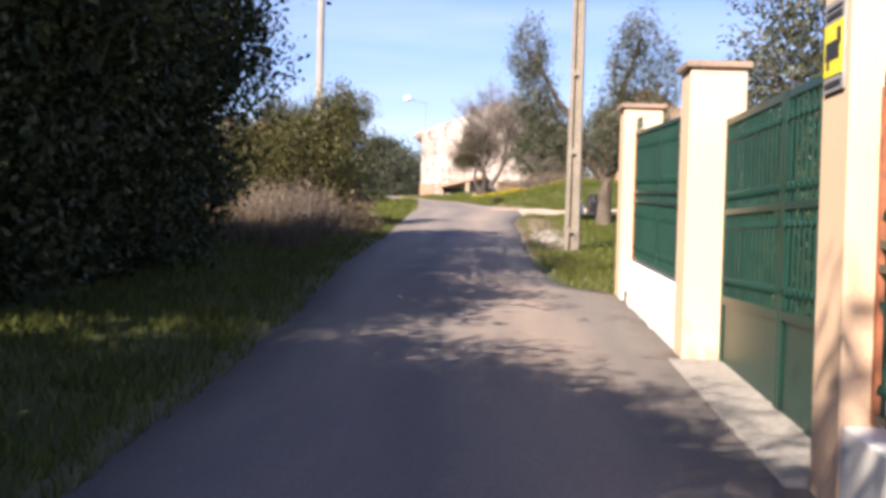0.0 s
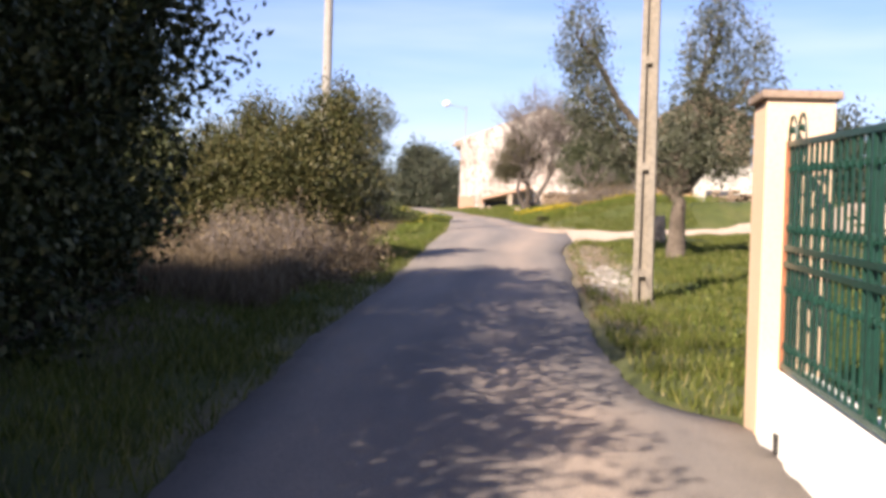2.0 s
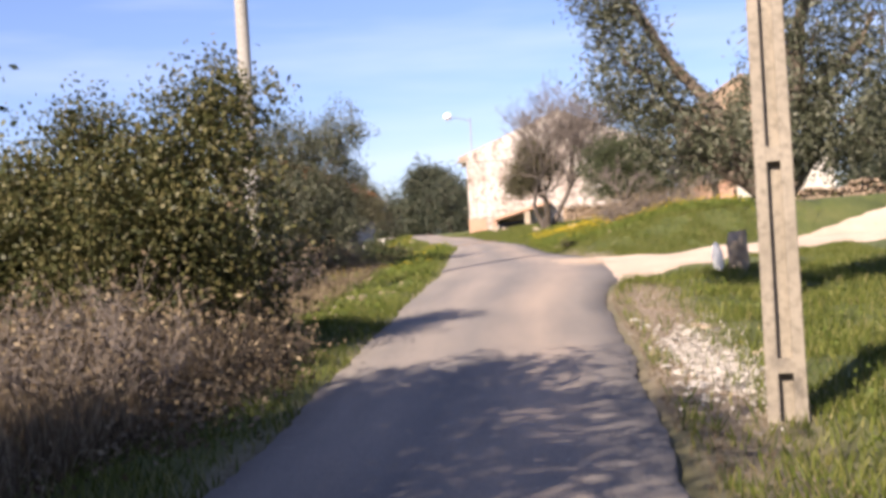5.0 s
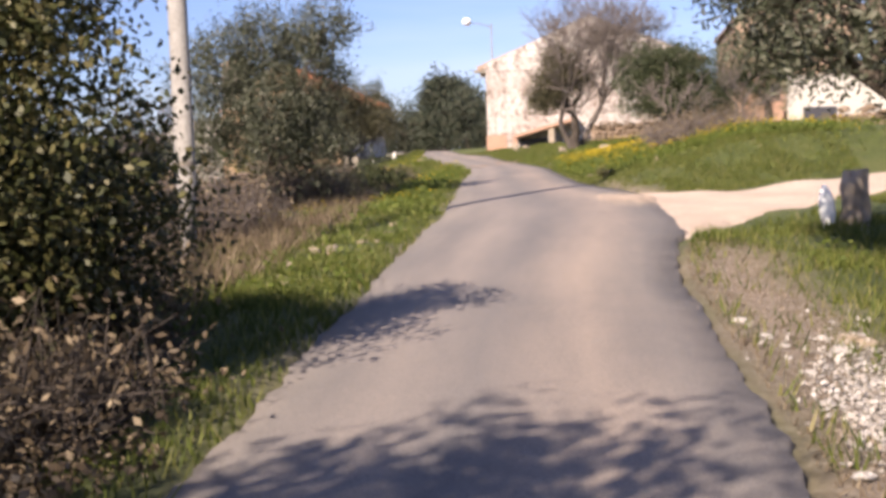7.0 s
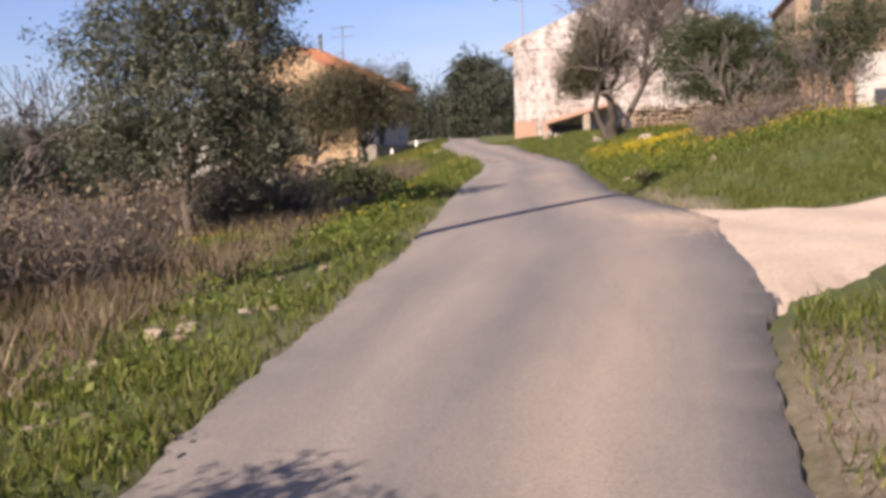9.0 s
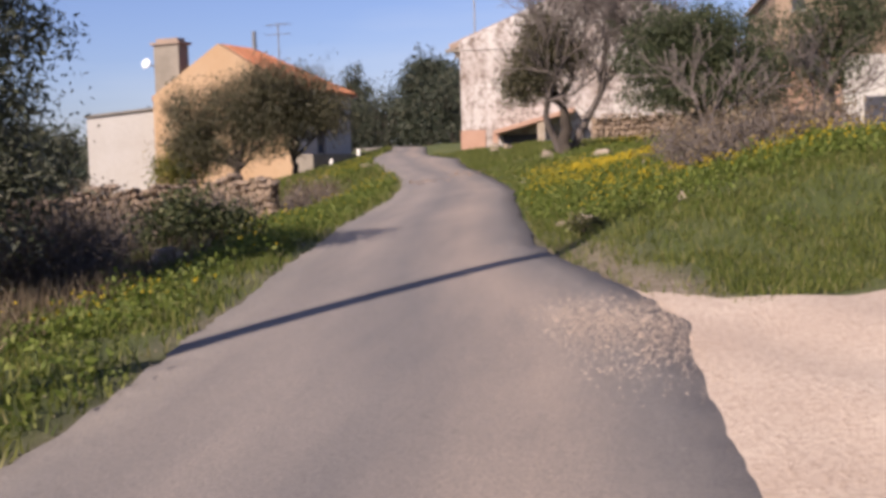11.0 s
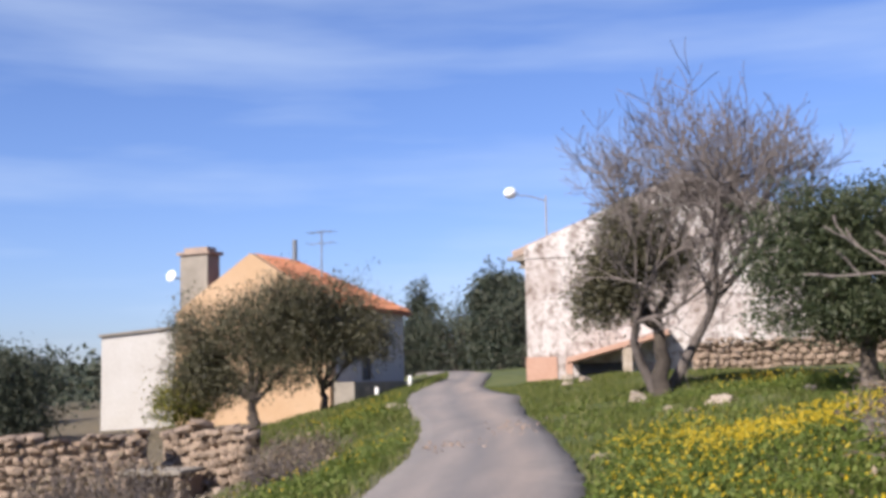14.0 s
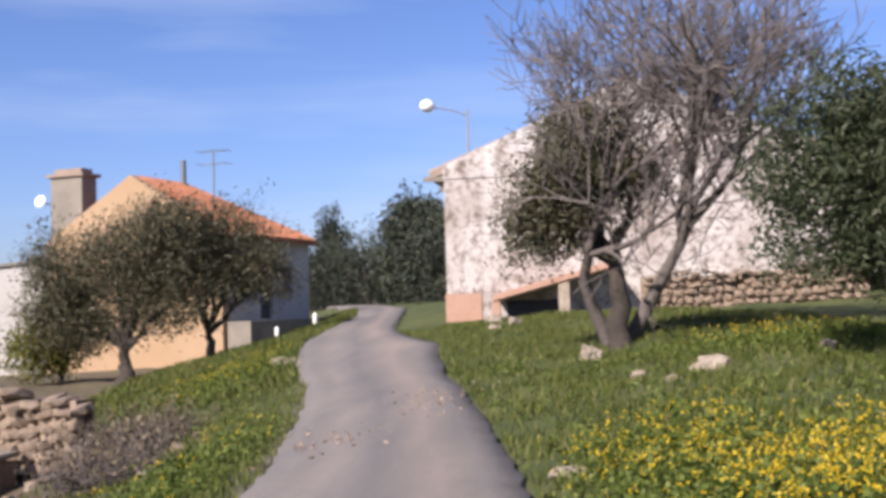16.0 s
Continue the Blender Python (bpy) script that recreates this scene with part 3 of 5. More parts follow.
def gate(y0, y1):
    zb = float(road_z((y0 + y1) / 2)) - 0.12
    e = empty("gate", wall_x(y1) + 0.27, y1, zb, "closed green metal double gate with panelled lower half", "gate", rz=WALL_TILT)
    n = y1 - y0
    for side, (a, b) in enumerate(((-n + 0.02, -n / 2 - 0.01), (-n / 2 + 0.01, -0.02))):
        leaf = part("gate_leaf", add_box(bmesh.new(), 0.0, 0.04, a, b, 2.0, 2.05), M_GREEN, e)
        box("bottom_rail", 0.0, 0.04, a, b, 0.06, 0.11, M_GREEN, leaf)
        for y in (a, b - 0.06):
            box("stile", -0.002, 0.045, y, y + 0.06, 0.05, 2.055, M_GREEN, leaf)
        box("mid_rail", -0.002, 0.045, a + 0.06, b - 0.06, 0.68, 0.74, M_GREEN, leaf)
        box("lower_panel", 0.012, 0.022, a + 0.06, b - 0.06, 0.11, 0.68, M_GREEN, leaf)
        box("middle_rail", -0.002, 0.04, a + 0.06, b - 0.06, 1.34, 1.38, M_GREEN_BAR, leaf)
        k = int((b - a) / 0.11)
        for i in range(1, k):
            y = a + (b - a) * i / k
            bm = add_tube(bmesh.new(), [(0.012, y, 0.74), (0.012, y, 2.0)], 0.012, 6)
            for z, turn in ((0.84, 1), (1.27, -1), (1.46, 1), (1.9, -1)):
                scroll(bm, y, z, 0.045, turn)
            part("bar", bm, M_GREEN_BAR, leaf)
    bm = add_box(bmesh.new(), -0.38, 0.12, -n + 0.01, -0.01, -0.2, 0.0, 0.012)
    g = (float(road_z(y1)) - float(road_z(y0))) / n
    for v in bm.verts:
        v.co.z += float(road_z(y1)) + 0.03 - zb + g * v.co.y
    part("threshold", bm, M_CONC_L, e, "pale concrete threshold")


gate(5.32, 8.72)


# ---- poles ----
def concrete_post():
    """Ribbed concrete electricity post with an H section."""
    e = empty("electricity_pole", 1.02, 21.5, float(land(1.02, 21.5)) - 0.02, "aged concrete H-section electricity pole in grass", "pole", "electricity poles", -8)
    H = 9.0
    for sx in (-1, 1):
        bm = bmesh.new()
        add_box(bm, -0.045, 0.045, -0.12, 0.12, -0.4, H, 0.01)
        for v in bm.verts:
            k = 1 - 0.4 * max(v.co.z, 0) / H
            v.co.x = (v.co.x + sx * 0.095) * k
            v.co.y *= k
        part("flange", bm, M_CONC, e)
    bm = bmesh.new()
    add_box(bm, -0.052, 0.052, -0.03, 0.03, -0.4, H - 0.02)
    for v in bm.verts:
        k = 1 - 0.4 * max(v.co.z, 0) / H
        v.co.x *= k
    part("web", bm, M_CONC, e)
    for i in range(6):
        z = 0.35 + 1.45 * i
        k = 1 - 0.4 * z / H
        box("rib", -0.06 * k, 0.06 * k, -0.115 * k, 0.115 * k, z, z + 0.1, M_CONC, e)


concrete_post()


def round_pole():
    e = empty("electricity_pole", -5.40, 30.75, float(land(-5.40, 30.75)), "tall round grey concrete electricity pole in dry grass", "pole", "electricity poles")
    bm = add_tube(bmesh.new(), [(0, 0, -0.4), (0, 0, 1), (-0.02, 0, 5), (-0.03, 0, 9.2)], [0.118, 0.115, 0.1, 0.08], 16)
    part("shaft", bm, M_CONC_L, e, smooth=True)
    bm = add_tube(bmesh.new(), [(0, 0, 1.1), (0, 0, 1.16)], 0.122, 16)
    part("band", bm, M_CONC, e)


round_pole()


def street_lamp():
    x, y = -6.5, 79.0
    zb = float(land(x, y))
    e = empty("street_lamp", x, y, zb, "slim grey street lamp with a white lamp head", "street lamp")
    top = 10.6 - zb
    part("pole", add_tube(bmesh.new(), [(0, 0, 0), (0, 0, top + 0.05)], [0.045, 0.03], 10), M_CONC_L, e)
    part("arm", add_tube(bmesh.new(), [(0, 0, top - 0.15), (-0.5, -0.3, top), (-1.0, -0.6, top + 0.05)], 0.022, 8), M_CONC_L, e)
    bm = bmesh.new()
    bmesh.ops.create_uvsphere(bm, u_segments=16, v_segments=10, radius=0.27)
    for v in bm.verts:
        v.co = Vector((v.co.x * 0.9 - 1.2, v.co.y - 0.7, v.co.z * 0.75 + top + 0.1))
    part("lamp_head", bm, M_LAMP, e, "white lamp head", True)


street_lamp()


# ---- buildings ----
def prism(bm, outline, axis, depth):
    """Extrudes a flat outline along a vector."""
    a = [bm.verts.new(p) for p in outline]
    b = [bm.verts.new(Vector(p) + Vector(axis) * depth) for p in outline]
    bm.faces.new(a[::-1])
    bm.faces.new(b)
    n = len(a)
    for i in range(n):
        bm.faces.new((a[i], a[(i + 1) % n], b[(i + 1) % n], b[i]))
    return bm


def tile_rows(name, parent, p0, along, down, width, length, mat, normal, pitch=0.24):
    """Rows of half-round clay tiles on a roof slope, as one mesh."""
    t = Tubes()
    n = int(width / pitch)
    for i in range(n + 1):
        o = Vector(p0) + Vector(along) * (i * pitch)
        k = max(2, int(length / 0.4))
        pts, rad = [], []
        for j in range(k):
            for q in (0.0, 0.98):
                pts.append(tuple(o + Vector(down) * (length * (j + q) / k)))
                rad.append(pitch * (0.46 if q else 0.40))
        t.add(pts, rad, 6)
    ob = link_mesh(name, t.v, t.f, mat, parent)
    ob["kind"] = "stuff"
    return ob


def build_barn():
    e = empty("barn", -5.9, 69.5, 3.7, "old limewashed barn, white gable flaking and painted with twig-shadow speckle", "barn")
    w, d, eave, peak = 9.15, 11.0, 3.77, 5.6
    bm = bmesh.new()
    prism(bm, [(0, 0, -1), (w, 0, -0.2), (w, 0, eave), (w / 2, 0, peak), (0, 0, eave)], (0, 1, 0), d)
    prism(bm, [(-0.02, -0.03, eave - 0.15), (w + 0.02, -0.03, eave - 0.15), (w + 0.02, -0.03, eave + 0.16), (w / 2, -0.03, peak + 0.3), (-0.02, -0.03, eave + 0.16)], (0, 1, 0), 0.3)
    part("wall", bm, M_BARN, e)
    s = (peak - eave) / (w / 2)
    L = math.hypot(w / 2 + 0.4, (w / 2 + 0.4) * s)
    for sx, x0 in ((-1, 0), (1, w)):
        bm = bmesh.new()
        a, b = (w / 2, peak + 0.05), (x0 + sx * 0.4, eave - 0.4 * s + 0.05)
        prism(bm, [(a[0], 0.28, a[1]), (b[0], 0.28, b[1]), (b[0], 0.28, b[1] + 0.1), (a[0], 0.28, a[1] + 0.1)], (0, 1, 0), d - 0.16)
        part("roof", bm, M_CAP, e, "weathered clay roof slope")
        dn = Vector((b[0] - a[0], 0, b[1] - a[1])).normalized()
        tile_rows("roof_tiles", e, (a[0], 0.42, a[1] + 0.13), (0, 1, 0), dn, d - 0.4, L, M_CAP, None, 0.26)
    box("plinth", -0.03, 0.85, -0.04, 0.3, -1, 0.82, M_SALMON, e, "bare salmon-coloured plinth at the corner")
    bm = bmesh.new()
    prism(bm, [(1.25, -1.2, 0.62), (4.0, -1.2, 1.32), (4.0, -1.2, 1.46), (1.25, -1.2, 0.76)], (0, 1, 0), 1.19)
    part("lean_to_roof", bm, M_SALMON, e, "sloping salmon lean-to slab")
    box("post", 1.22, 1.4, -1.15, -0.97, -0.8, 0.66, M_SALMON, e)
    box("post", 2.75, 3.0, -1.15, -0.9, -0.6, 1.0, M_PALE, e)
    box("opening", 1.45, 2.7, -0.03, -0.01, -0.5, 0.62, M_DARK, e, "dark opening under the lean-to")
    for i in range(5):
        box("rafter", -0.55, 0.1, 0.3 + i * 2.4, 0.42 + i * 2.4, eave - 0.16, eave - 0.04, M_CONC, e)


build_barn()


def build_house():
    rz = math.degrees(math.atan2(-0.227, 0.974))
    e = empty("house", -14.45, 77.6, 4.0, "ochre and white cottage with a clay tile roof", "house", rz=rz)
    # local: y runs along the ridge, -x across the gable
    w, d, eave, peak = 7.1, 9.0, 2.72, 4.72
    bm = bmesh.new()
    prism(bm, [(-w, 0, -3.0), (-0.01, 0, -3.0), (-0.01, 0, eave + 0.1), (-w / 2, 0, peak + 0.24), (-w, 0, eave + 0.1)], (0, 1, 0), 0.4)
    part("gable_wall", bm, M_OCHRE, e, "sunlit ochre gable wall")
    bm = bmesh.new()
    F = 5.45
    spans = [(0.4, 1.1), (1.75, 2.35), (3.2, 3.9), (4.5, F)]
    for a, b in spans:
        add_box(bm, -0.35, 0.0, a, b, -1.2, eave)
    for a, b, lo, hi in ((1.1, 1.75, 0.75, 1.85), (2.35, 3.2, 0.0, 2.0), (3.9, 4.5, 0.75, 1.85)):
        add_box(bm, -0.35, 0.0, a, b, hi, eave)
        if lo > -1.2:
            add_box(bm, -0.35, 0.0, a, b, -1.2, lo)
    part("front_wall", bm, M_WHITE_OLD, e, "white rendered front wall")
    for a, b in ((1.1, 1.75), (3.9, 4.5)):
        wn_ = box("window", -0.2, -0.16, a, b, 0.75, 1.85, M_DARK, e, "dark shuttered window")
        box("window_sill", -0.02, 0.06, a - 0.05, b + 0.05, 0.68, 0.75, M_WHITE_OLD, wn_)
        box("frame", -0.16, -0.13, a, b, 1.26, 1.32, M_DARK, wn_)
    dr = box("door", -0.2, -0.15, 2.35, 3.2, 0.0, 2.0, M_DARK, e, "dark wooden door")
    box("knob", -0.15, -0.11, 3.05, 3.1, 0.95, 1.02, M_METAL, dr)
    box("back_wall", -w, 0.0, F - 0.01, F + 0.35, -3, eave, M_WHITE_OLD, e)
    box("side_wall", -w, -w + 0.35, 0.4, F, -3, eave, M_WHITE_OLD, e)
    hip = F - 2.3
    for sx in (0, 1):
        bm = bmesh.new()
        x = 0.3 if sx == 0 else -w - 0.3
        zz = eave - 0.3 * (peak - eave) / (w / 2)
        vs = [(-w / 2, 0.35, peak + 0.08), (x, 0.35, zz + 0.08), (x, F + 0.6, zz + 0.08), (-w / 2, hip, peak + 0.08)]
        lo = [bm.verts.new(p) for p in vs]
        hi = [bm.verts.new((p[0], p[1], p[2] + 0.12)) for p in vs]
        bm.faces.new(lo)
        bm.faces.new(hi[::-1])
        for i in range(4):
            bm.faces.new((lo[i], hi[i], hi[(i + 1) % 4], lo[(i + 1) % 4]))
        part("roof", bm, M_TILE, e, "orange clay tile roof slope")
        t = Tubes()
        for i in range(int((F + 0.2) / 0.24)):
            y = 0.47 + 0.24 * i
            k = 1.0 if y < hip else max(0.02, 1 - (y - hip) / (F + 0.6 - hip))
            top = Vector((x, y, zz + 0.2)).lerp(Vector((-w / 2, y, peak + 0.2)), k)
            bot = Vector((x, y, zz + 0.2))
            pts, rad = [], []
            m = max(1, int((top - bot).length / 0.42))
            for j in range(m):
                for q in (0.0, 0.97):
                    pts.append(tuple(top.lerp(bot, (j + q) / m)))
                    rad.append(0.09 if q == 0 else 0.112)
            t.add(pts, rad, 6)
        link_mesh("roof_tiles", t.v, t.f, M_TILE, e)["kind"] = "stuff"
    bm = bmesh.new()
    zz = eave - 0.3 * (peak - eave) / (w / 2)
    tri = [(0.3, F + 0.6, zz + 0.08), (-w - 0.3, F + 0.6, zz + 0.08), (-w / 2, hip, peak + 0.08)]
    lo = [bm.verts.new(p) for p in tri]
    hi = [bm.verts.new((p[0], p[1], p[2] + 0.12)) for p in tri]
    bm.faces.new(lo[::-1])
    bm.faces.new(hi)
    for i in range(3):
        bm.faces.new((lo[i], lo[(i + 1) % 3], hi[(i + 1) % 3], hi[i]))
    part("hip_roof", bm, M_TILE, e)
    ch = part("chimney", add_box(bmesh.new(), -7.3, -5.95, 0.5, 1.3, -3, 5.15, 0.02), M_CONC, e, "broad brown rendered chimney")
    part("chimney_cap", add_box(add_box(bmesh.new(), -7.42, -5.83, 0.4, 1.4, 5.15, 5.27, 0.01), -7.2, -6.05, 0.6, 1.2, 5.27, 5.45), M_CAP, ch)
    dish = bmesh.new()
    bmesh.ops.create_cone(dish, cap_ends=True, segments=20, radius1=0.23, radius2=0.17, depth=0.06, matrix=Matrix.Translation((-7.62, 0.3, 4.35)) @ Matrix.Rotation(radians(75), 4, "X"))
    part("satellite_dish", dish, M_LAMP, e, "small white satellite dish")
    part("dish_arm", add_tube(bmesh.new(), [(-7.62, 0.35, 4.3), (-7.3, 0.7, 4.2)], 0.03, 6), M_METAL, e)
    part("flue", add_tube(bmesh.new(), [(-3.4, 2.9, 4.6), (-3.4, 2.9, 5.75)], 0.1, 10), M_METAL, e, "thin metal flue")
    an = part("aerial", add_tube(bmesh.new(), [(-2.0, 2.7, 3.7), (-2.0, 2.7, 6.0)], 0.035, 6), M_METAL, e, "thin television aerial")
    for z, n in ((5.95, 5), (5.5, 3)):
        part("boom", add_tube(bmesh.new(), [(-2.6, 2.7, z), (-1.4, 2.7, z)], 0.015, 5), M_METAL, an)
        for i in range(n):
            x = -2.55 + 1.1 * i / (n - 1)
            part("element", add_tube(bmesh.new(), [(x, 2.4, z), (x, 3.0, z)], 0.01, 4), M_METAL, an)
    box("terrace", 0.0, 0.9, 0.2, F + 0.3, -1.4, -0.05, M_CONC, e, "low terrace before the front wall")
    return e


build_house()


def bollard(x, y):
    ob = part("bollard", add_tube(bmesh.new(), [(0, 0, -0.2), (0, 0, 0.4), (0, 0, 0.46), (0, 0, 0.5)], [0.075, 0.07, 0.065, 0.03], 14), M_WHITE, None, "", True)
    ob.matrix_basis = pose(x, y, float(land(x, y)))
    tagged(ob, "short white painted bollard beside the house", "bollard", "white bollards")


bollard(-13.0, 78.7)
bollard(-12.05, 80.0)


def build_annex():
    e = empty("outbuilding", -24.8, 79.6, 2.0, "plain white rendered outbuilding with a pitched edge", "outbuilding", rz=14)
    bm = bmesh.new()
    prism(bm, [(0, 0, -2.5), (4.0, 0, -2.5), (4.0, 0, 4.35), (0, 0, 3.95)], (0, 1, 0), 5)
    part("wall", bm, M_WHITE_OLD, e)
    bm = bmesh.new()
    prism(bm, [(-0.1, -0.1, 3.96), (4.1, -0.1, 4.37), (4.1, -0.1, 4.47), (-0.1, -0.1, 4.06)], (0, 1, 0), 5.2)
    part("roof", bm, M_CONC, e, "thin grey roof edge")


build_annex()


def build_farmhouse():
    e = empty("farmhouse", 5.0, 70.5, 4.8, "tall beige rendered gabled farmhouse behind olive trees", "house")
    w, eave, peak = 5.0, 4.4, 5.9
    bm = bmesh.new()
    prism(bm, [(0, 0, -2), (w, 0, -2), (w, 0, eave), (w / 2, 0, peak), (0, 0, eave)], (0, 1, 0), 9)
    part("wall", bm, M_BEIGE, e)
    for sx in (0, 1):
        x = -0.15 if sx == 0 else w + 0.15
        bm = bmesh.new()
        prism(bm, [(w / 2, -0.1, peak), (x, -0.1, eave - 0.1), (x, -0.1, eave + 0.03), (w / 2, -0.1, peak + 0.13)], (0, 1, 0), 9.2)
        part("roof", bm, M_CAP, e)
    wn_ = box("window", 0.55, 0.95, -0.03, 0.02, 3.5, 4.2, M_DARK, e, "small dark window")
    box("frame", 0.5, 1.0, -0.045, -0.03, 3.44, 3.5, M_WHITE_OLD, wn_)
    s = empty("shed", 4.9, 66.6, 4.5, "low salmon rendered shed with a white wall", "shed")
    bm = bmesh.new()
    prism(bm, [(0, 0, -1), (1.5, 0, -1), (1.5, 0, 1.7), (0.75, 0, 2.3), (0, 0, 2.1)], (0, 1, 0), 2.5)
    part("wall", bm, M_SALMON, s, "salmon rendered wall")
    box("white_wall", 1.7, 6.0, 0.2, 0.5, -1, 1.9, M_WHITE_OLD, s)
    box("hatch", 2.3, 3.6, 0.16, 0.2, -0.2, 0.6, M_DARK, s)


build_farmhouse()


# ---- stones ----
def stone_mesh(name, seed, mat, fine=1):
    r = random.Random(seed)
    bm = bmesh.new()
    bmesh.ops.create_icosphere(bm, subdivisions=fine, radius=0.5)
    o = Vector((seed * 3.7, seed * 1.3, 0))
    for v in bm.verts:
        flat = Vector([max(-0.42, min(0.42, c)) for c in v.co])
        v.co = flat * (r.uniform(0.82, 1.18) if fine == 1 else 1 + 0.55 * noise.noise(v.co * 2.6 + o) + 0.22 * noise.noise(v.co * 7 + o))
    me = bpy.data.meshes.new(name)
    bm.to_mesh(me)
    bm.free()
    me.materials.append(mat)
    return me


STONES = [stone_mesh("stone", i, M_STONE) for i in range(6)]
PALES = [stone_mesh("pale_stone", 50 + i, M_PALE, 3) for i in range(5)]
WHITES = [stone_mesh("white_stone", 70 + i, M_CHIP, 2) for i in range(4)]


def rock(x, y, sx, sy, sz, label, pale=True, seed=1, group="loose rocks"):
    r = random.Random(seed)
    ob = new("rock", r.choice(PALES if pale else STONES))
    sx, sy, sz = sx * 0.85, sy * 0.85, sz * 0.85
    ob.matrix_basis = pose(x, y, float(land(x, y)) + sz * 0.14, r.uniform(-12, 12), r.uniform(-12, 12), r.uniform(0, 360)) @ Matrix.Diagonal((sx, sy, sz, 1))
    return tagged(ob, label, "rock", group)


def dry_wall(x0, x1, y0, y1, h0, h1, label, seed, core=True):
    """Dry-stone wall of single stones round a rubble core."""
    r = random.Random(seed)
    zb = float(min(land(x0, y0), land(x1, y1)))
    e = empty("stone_wall", x0, y0, zb, label, "stone wall")
    L = math.hypot(x1 - x0, y1 - y0)
    dx, dy = (x1 - x0) / L, (y1 - y0) / L
    bm = bmesh.new()
    n = int(L / 0.3)
    pts = []
    for i in range(n + 1):
        t = i / n
        g = float(land(x0 + (x1 - x0) * t, y0 + (y1 - y0) * t)) - zb
        h = h0 + (h1 - h0) * t
        pts.append((dx * L * t, dy * L * t, g, h - 0.12))
    for (ax, ay, g, h), (bx, by, g2, h2) in zip(pts, pts[1:]):
        nx, ny = -dy * 0.16, dx * 0.16
        quad = [bm.verts.new(p) for p in ((ax - nx, ay - ny, g - 0.3), (bx - nx, by - ny, g2 - 0.3), (bx - nx, by - ny, g2 + h2), (ax - nx, ay - ny, g + h))]
        q2 = [bm.verts.new(p) for p in ((ax + nx, ay + ny, g - 0.3), (bx + nx, by + ny, g2 - 0.3), (bx + nx, by + ny, g2 + h2), (ax + nx, ay + ny, g + h))]
        bm.faces.new(quad)
        bm.faces.new(q2[::-1])
        bm.faces.new((quad[3], quad[2], q2[2], q2[3]))
    part("rubble_core", bm, M_STONE, e)
    z = 0.0
    while z < max(h0, h1):
        rh = r.uniform(0.1, 0.19)
        s = r.uniform(0, 0.15)
        while s < L:
            w = r.uniform(0.11, 0.3)
            t = s / L
            g = float(land(x0 + dx * s, y0 + dy * s)) - zb
            h = h0 + (h1 - h0) * t + 0.08 * math.sin(s * 2.3) + r.uniform(-0.08, 0.05)
            if z + rh * 0.6 < h:
                top = z + 2 * rh > h
                ob = new("stone", r.choice(STONES))
                ob.parent = e
                px, py = dx * (s + w / 2), dy * (s + w / 2)
                ob.matrix_basis = pose(px + dy * 0.17, py - dx * 0.17 + r.uniform(-0.03, 0.03), g + z + rh / 2 + r.uniform(-0.03, 0.03), r.uniform(-14, 14), r.uniform(-18, 18), math.degrees(math.atan2(dy, dx)) + r.uniform(-14, 14)) @ Matrix.Diagonal((w * 1.2, (0.34 if not top else 0.55) * r.uniform(0.8, 1.2), rh * r.uniform(1.0, 1.45), 1))
            s += w + r.uniform(0.0, 0.03)
        z += rh
    return e


# ---- trees ----
def tree(name, label, category, x, y, trunk_h, trunk_r, lobes, clusters, per, spread, leaf, mat, bark, seed, lean=(0, 0), group="", twigs=60, hollow=0.45, sides=9, up=0.0):
    """Trunk, limbs to each lobe, twigs, and leaves in clusters that leave gaps. Lobes: centre and radii from the base."""
    r = np.random.default_rng(seed)
    zb = float(land(x, y)) - 0.05
    e = empty(name, x, y, zb, label, category, group)
    fork = (lean[0], lean[1], trunk_h)
    t = Tubes()
    line = wander((0, 0, -0.15), fork, 6, trunk_r * 0.28, r)
    t.add(line, [trunk_r * (1.5 if i == 0 else 1.12 - 0.09 * i) for i in range(7)], sides)
    cents = []
    vol = np.array([l[3] * l[4] * l[5] for l in lobes])
    share = np.maximum(1, (clusters * vol ** 0.8 / (vol ** 0.8).sum())).astype(int)
    for l, k in zip(lobes, share):
        c = np.array(l[:3])
        limb = wander(fork, c, 5, trunk_r * 0.5, r)
        t.add(limb, [trunk_r * q for q in (0.7, 0.52, 0.42, 0.33, 0.25, 0.16)], 6)
        d = r.normal(0, 1, (k, 3))
        d /= np.linalg.norm(d, axis=1)[:, None]
        rad = r.uniform(hollow, 1.0, (k, 1)) ** 0.6 * np.where(r.uniform(0, 1, (k, 1)) < 0.2, r.uniform(1.0, 1.42, (k, 1)), 1.0)
        lump = 1 + 0.22 * np.sin(d[:, :1] * 5 + seed) + 0.2 * np.sin(d[:, 2:] * 6 + 2 * seed) + 0.16 * np.sin(d[:, 1:2] * 9 + d[:, :1] * 7 + 3 * seed)
        p = c + d * rad * lump * np.array(l[3:6])
        p = p[p[:, 2] > 0.12]
        cents.append(p)
        for q in p[r.permutation(len(p))[: max(3, twigs // len(lobes))]]:
            a = np.array(limb[r.integers(2, 6)])
            t.add(wander(a, q, 3, 0.06, r), [trunk_r * 0.16, trunk_r * 0.11, trunk_r * 0.07, 0.006], 4)
    link_mesh("trunk", t.v, t.f, bark, e, smooth=True)
    if per:
        v, f = leaf_mesh(np.concatenate(cents), per, spread, leaf[0], leaf[1], r, up)
        link_mesh("crown", v, f, mat, e)
    return e


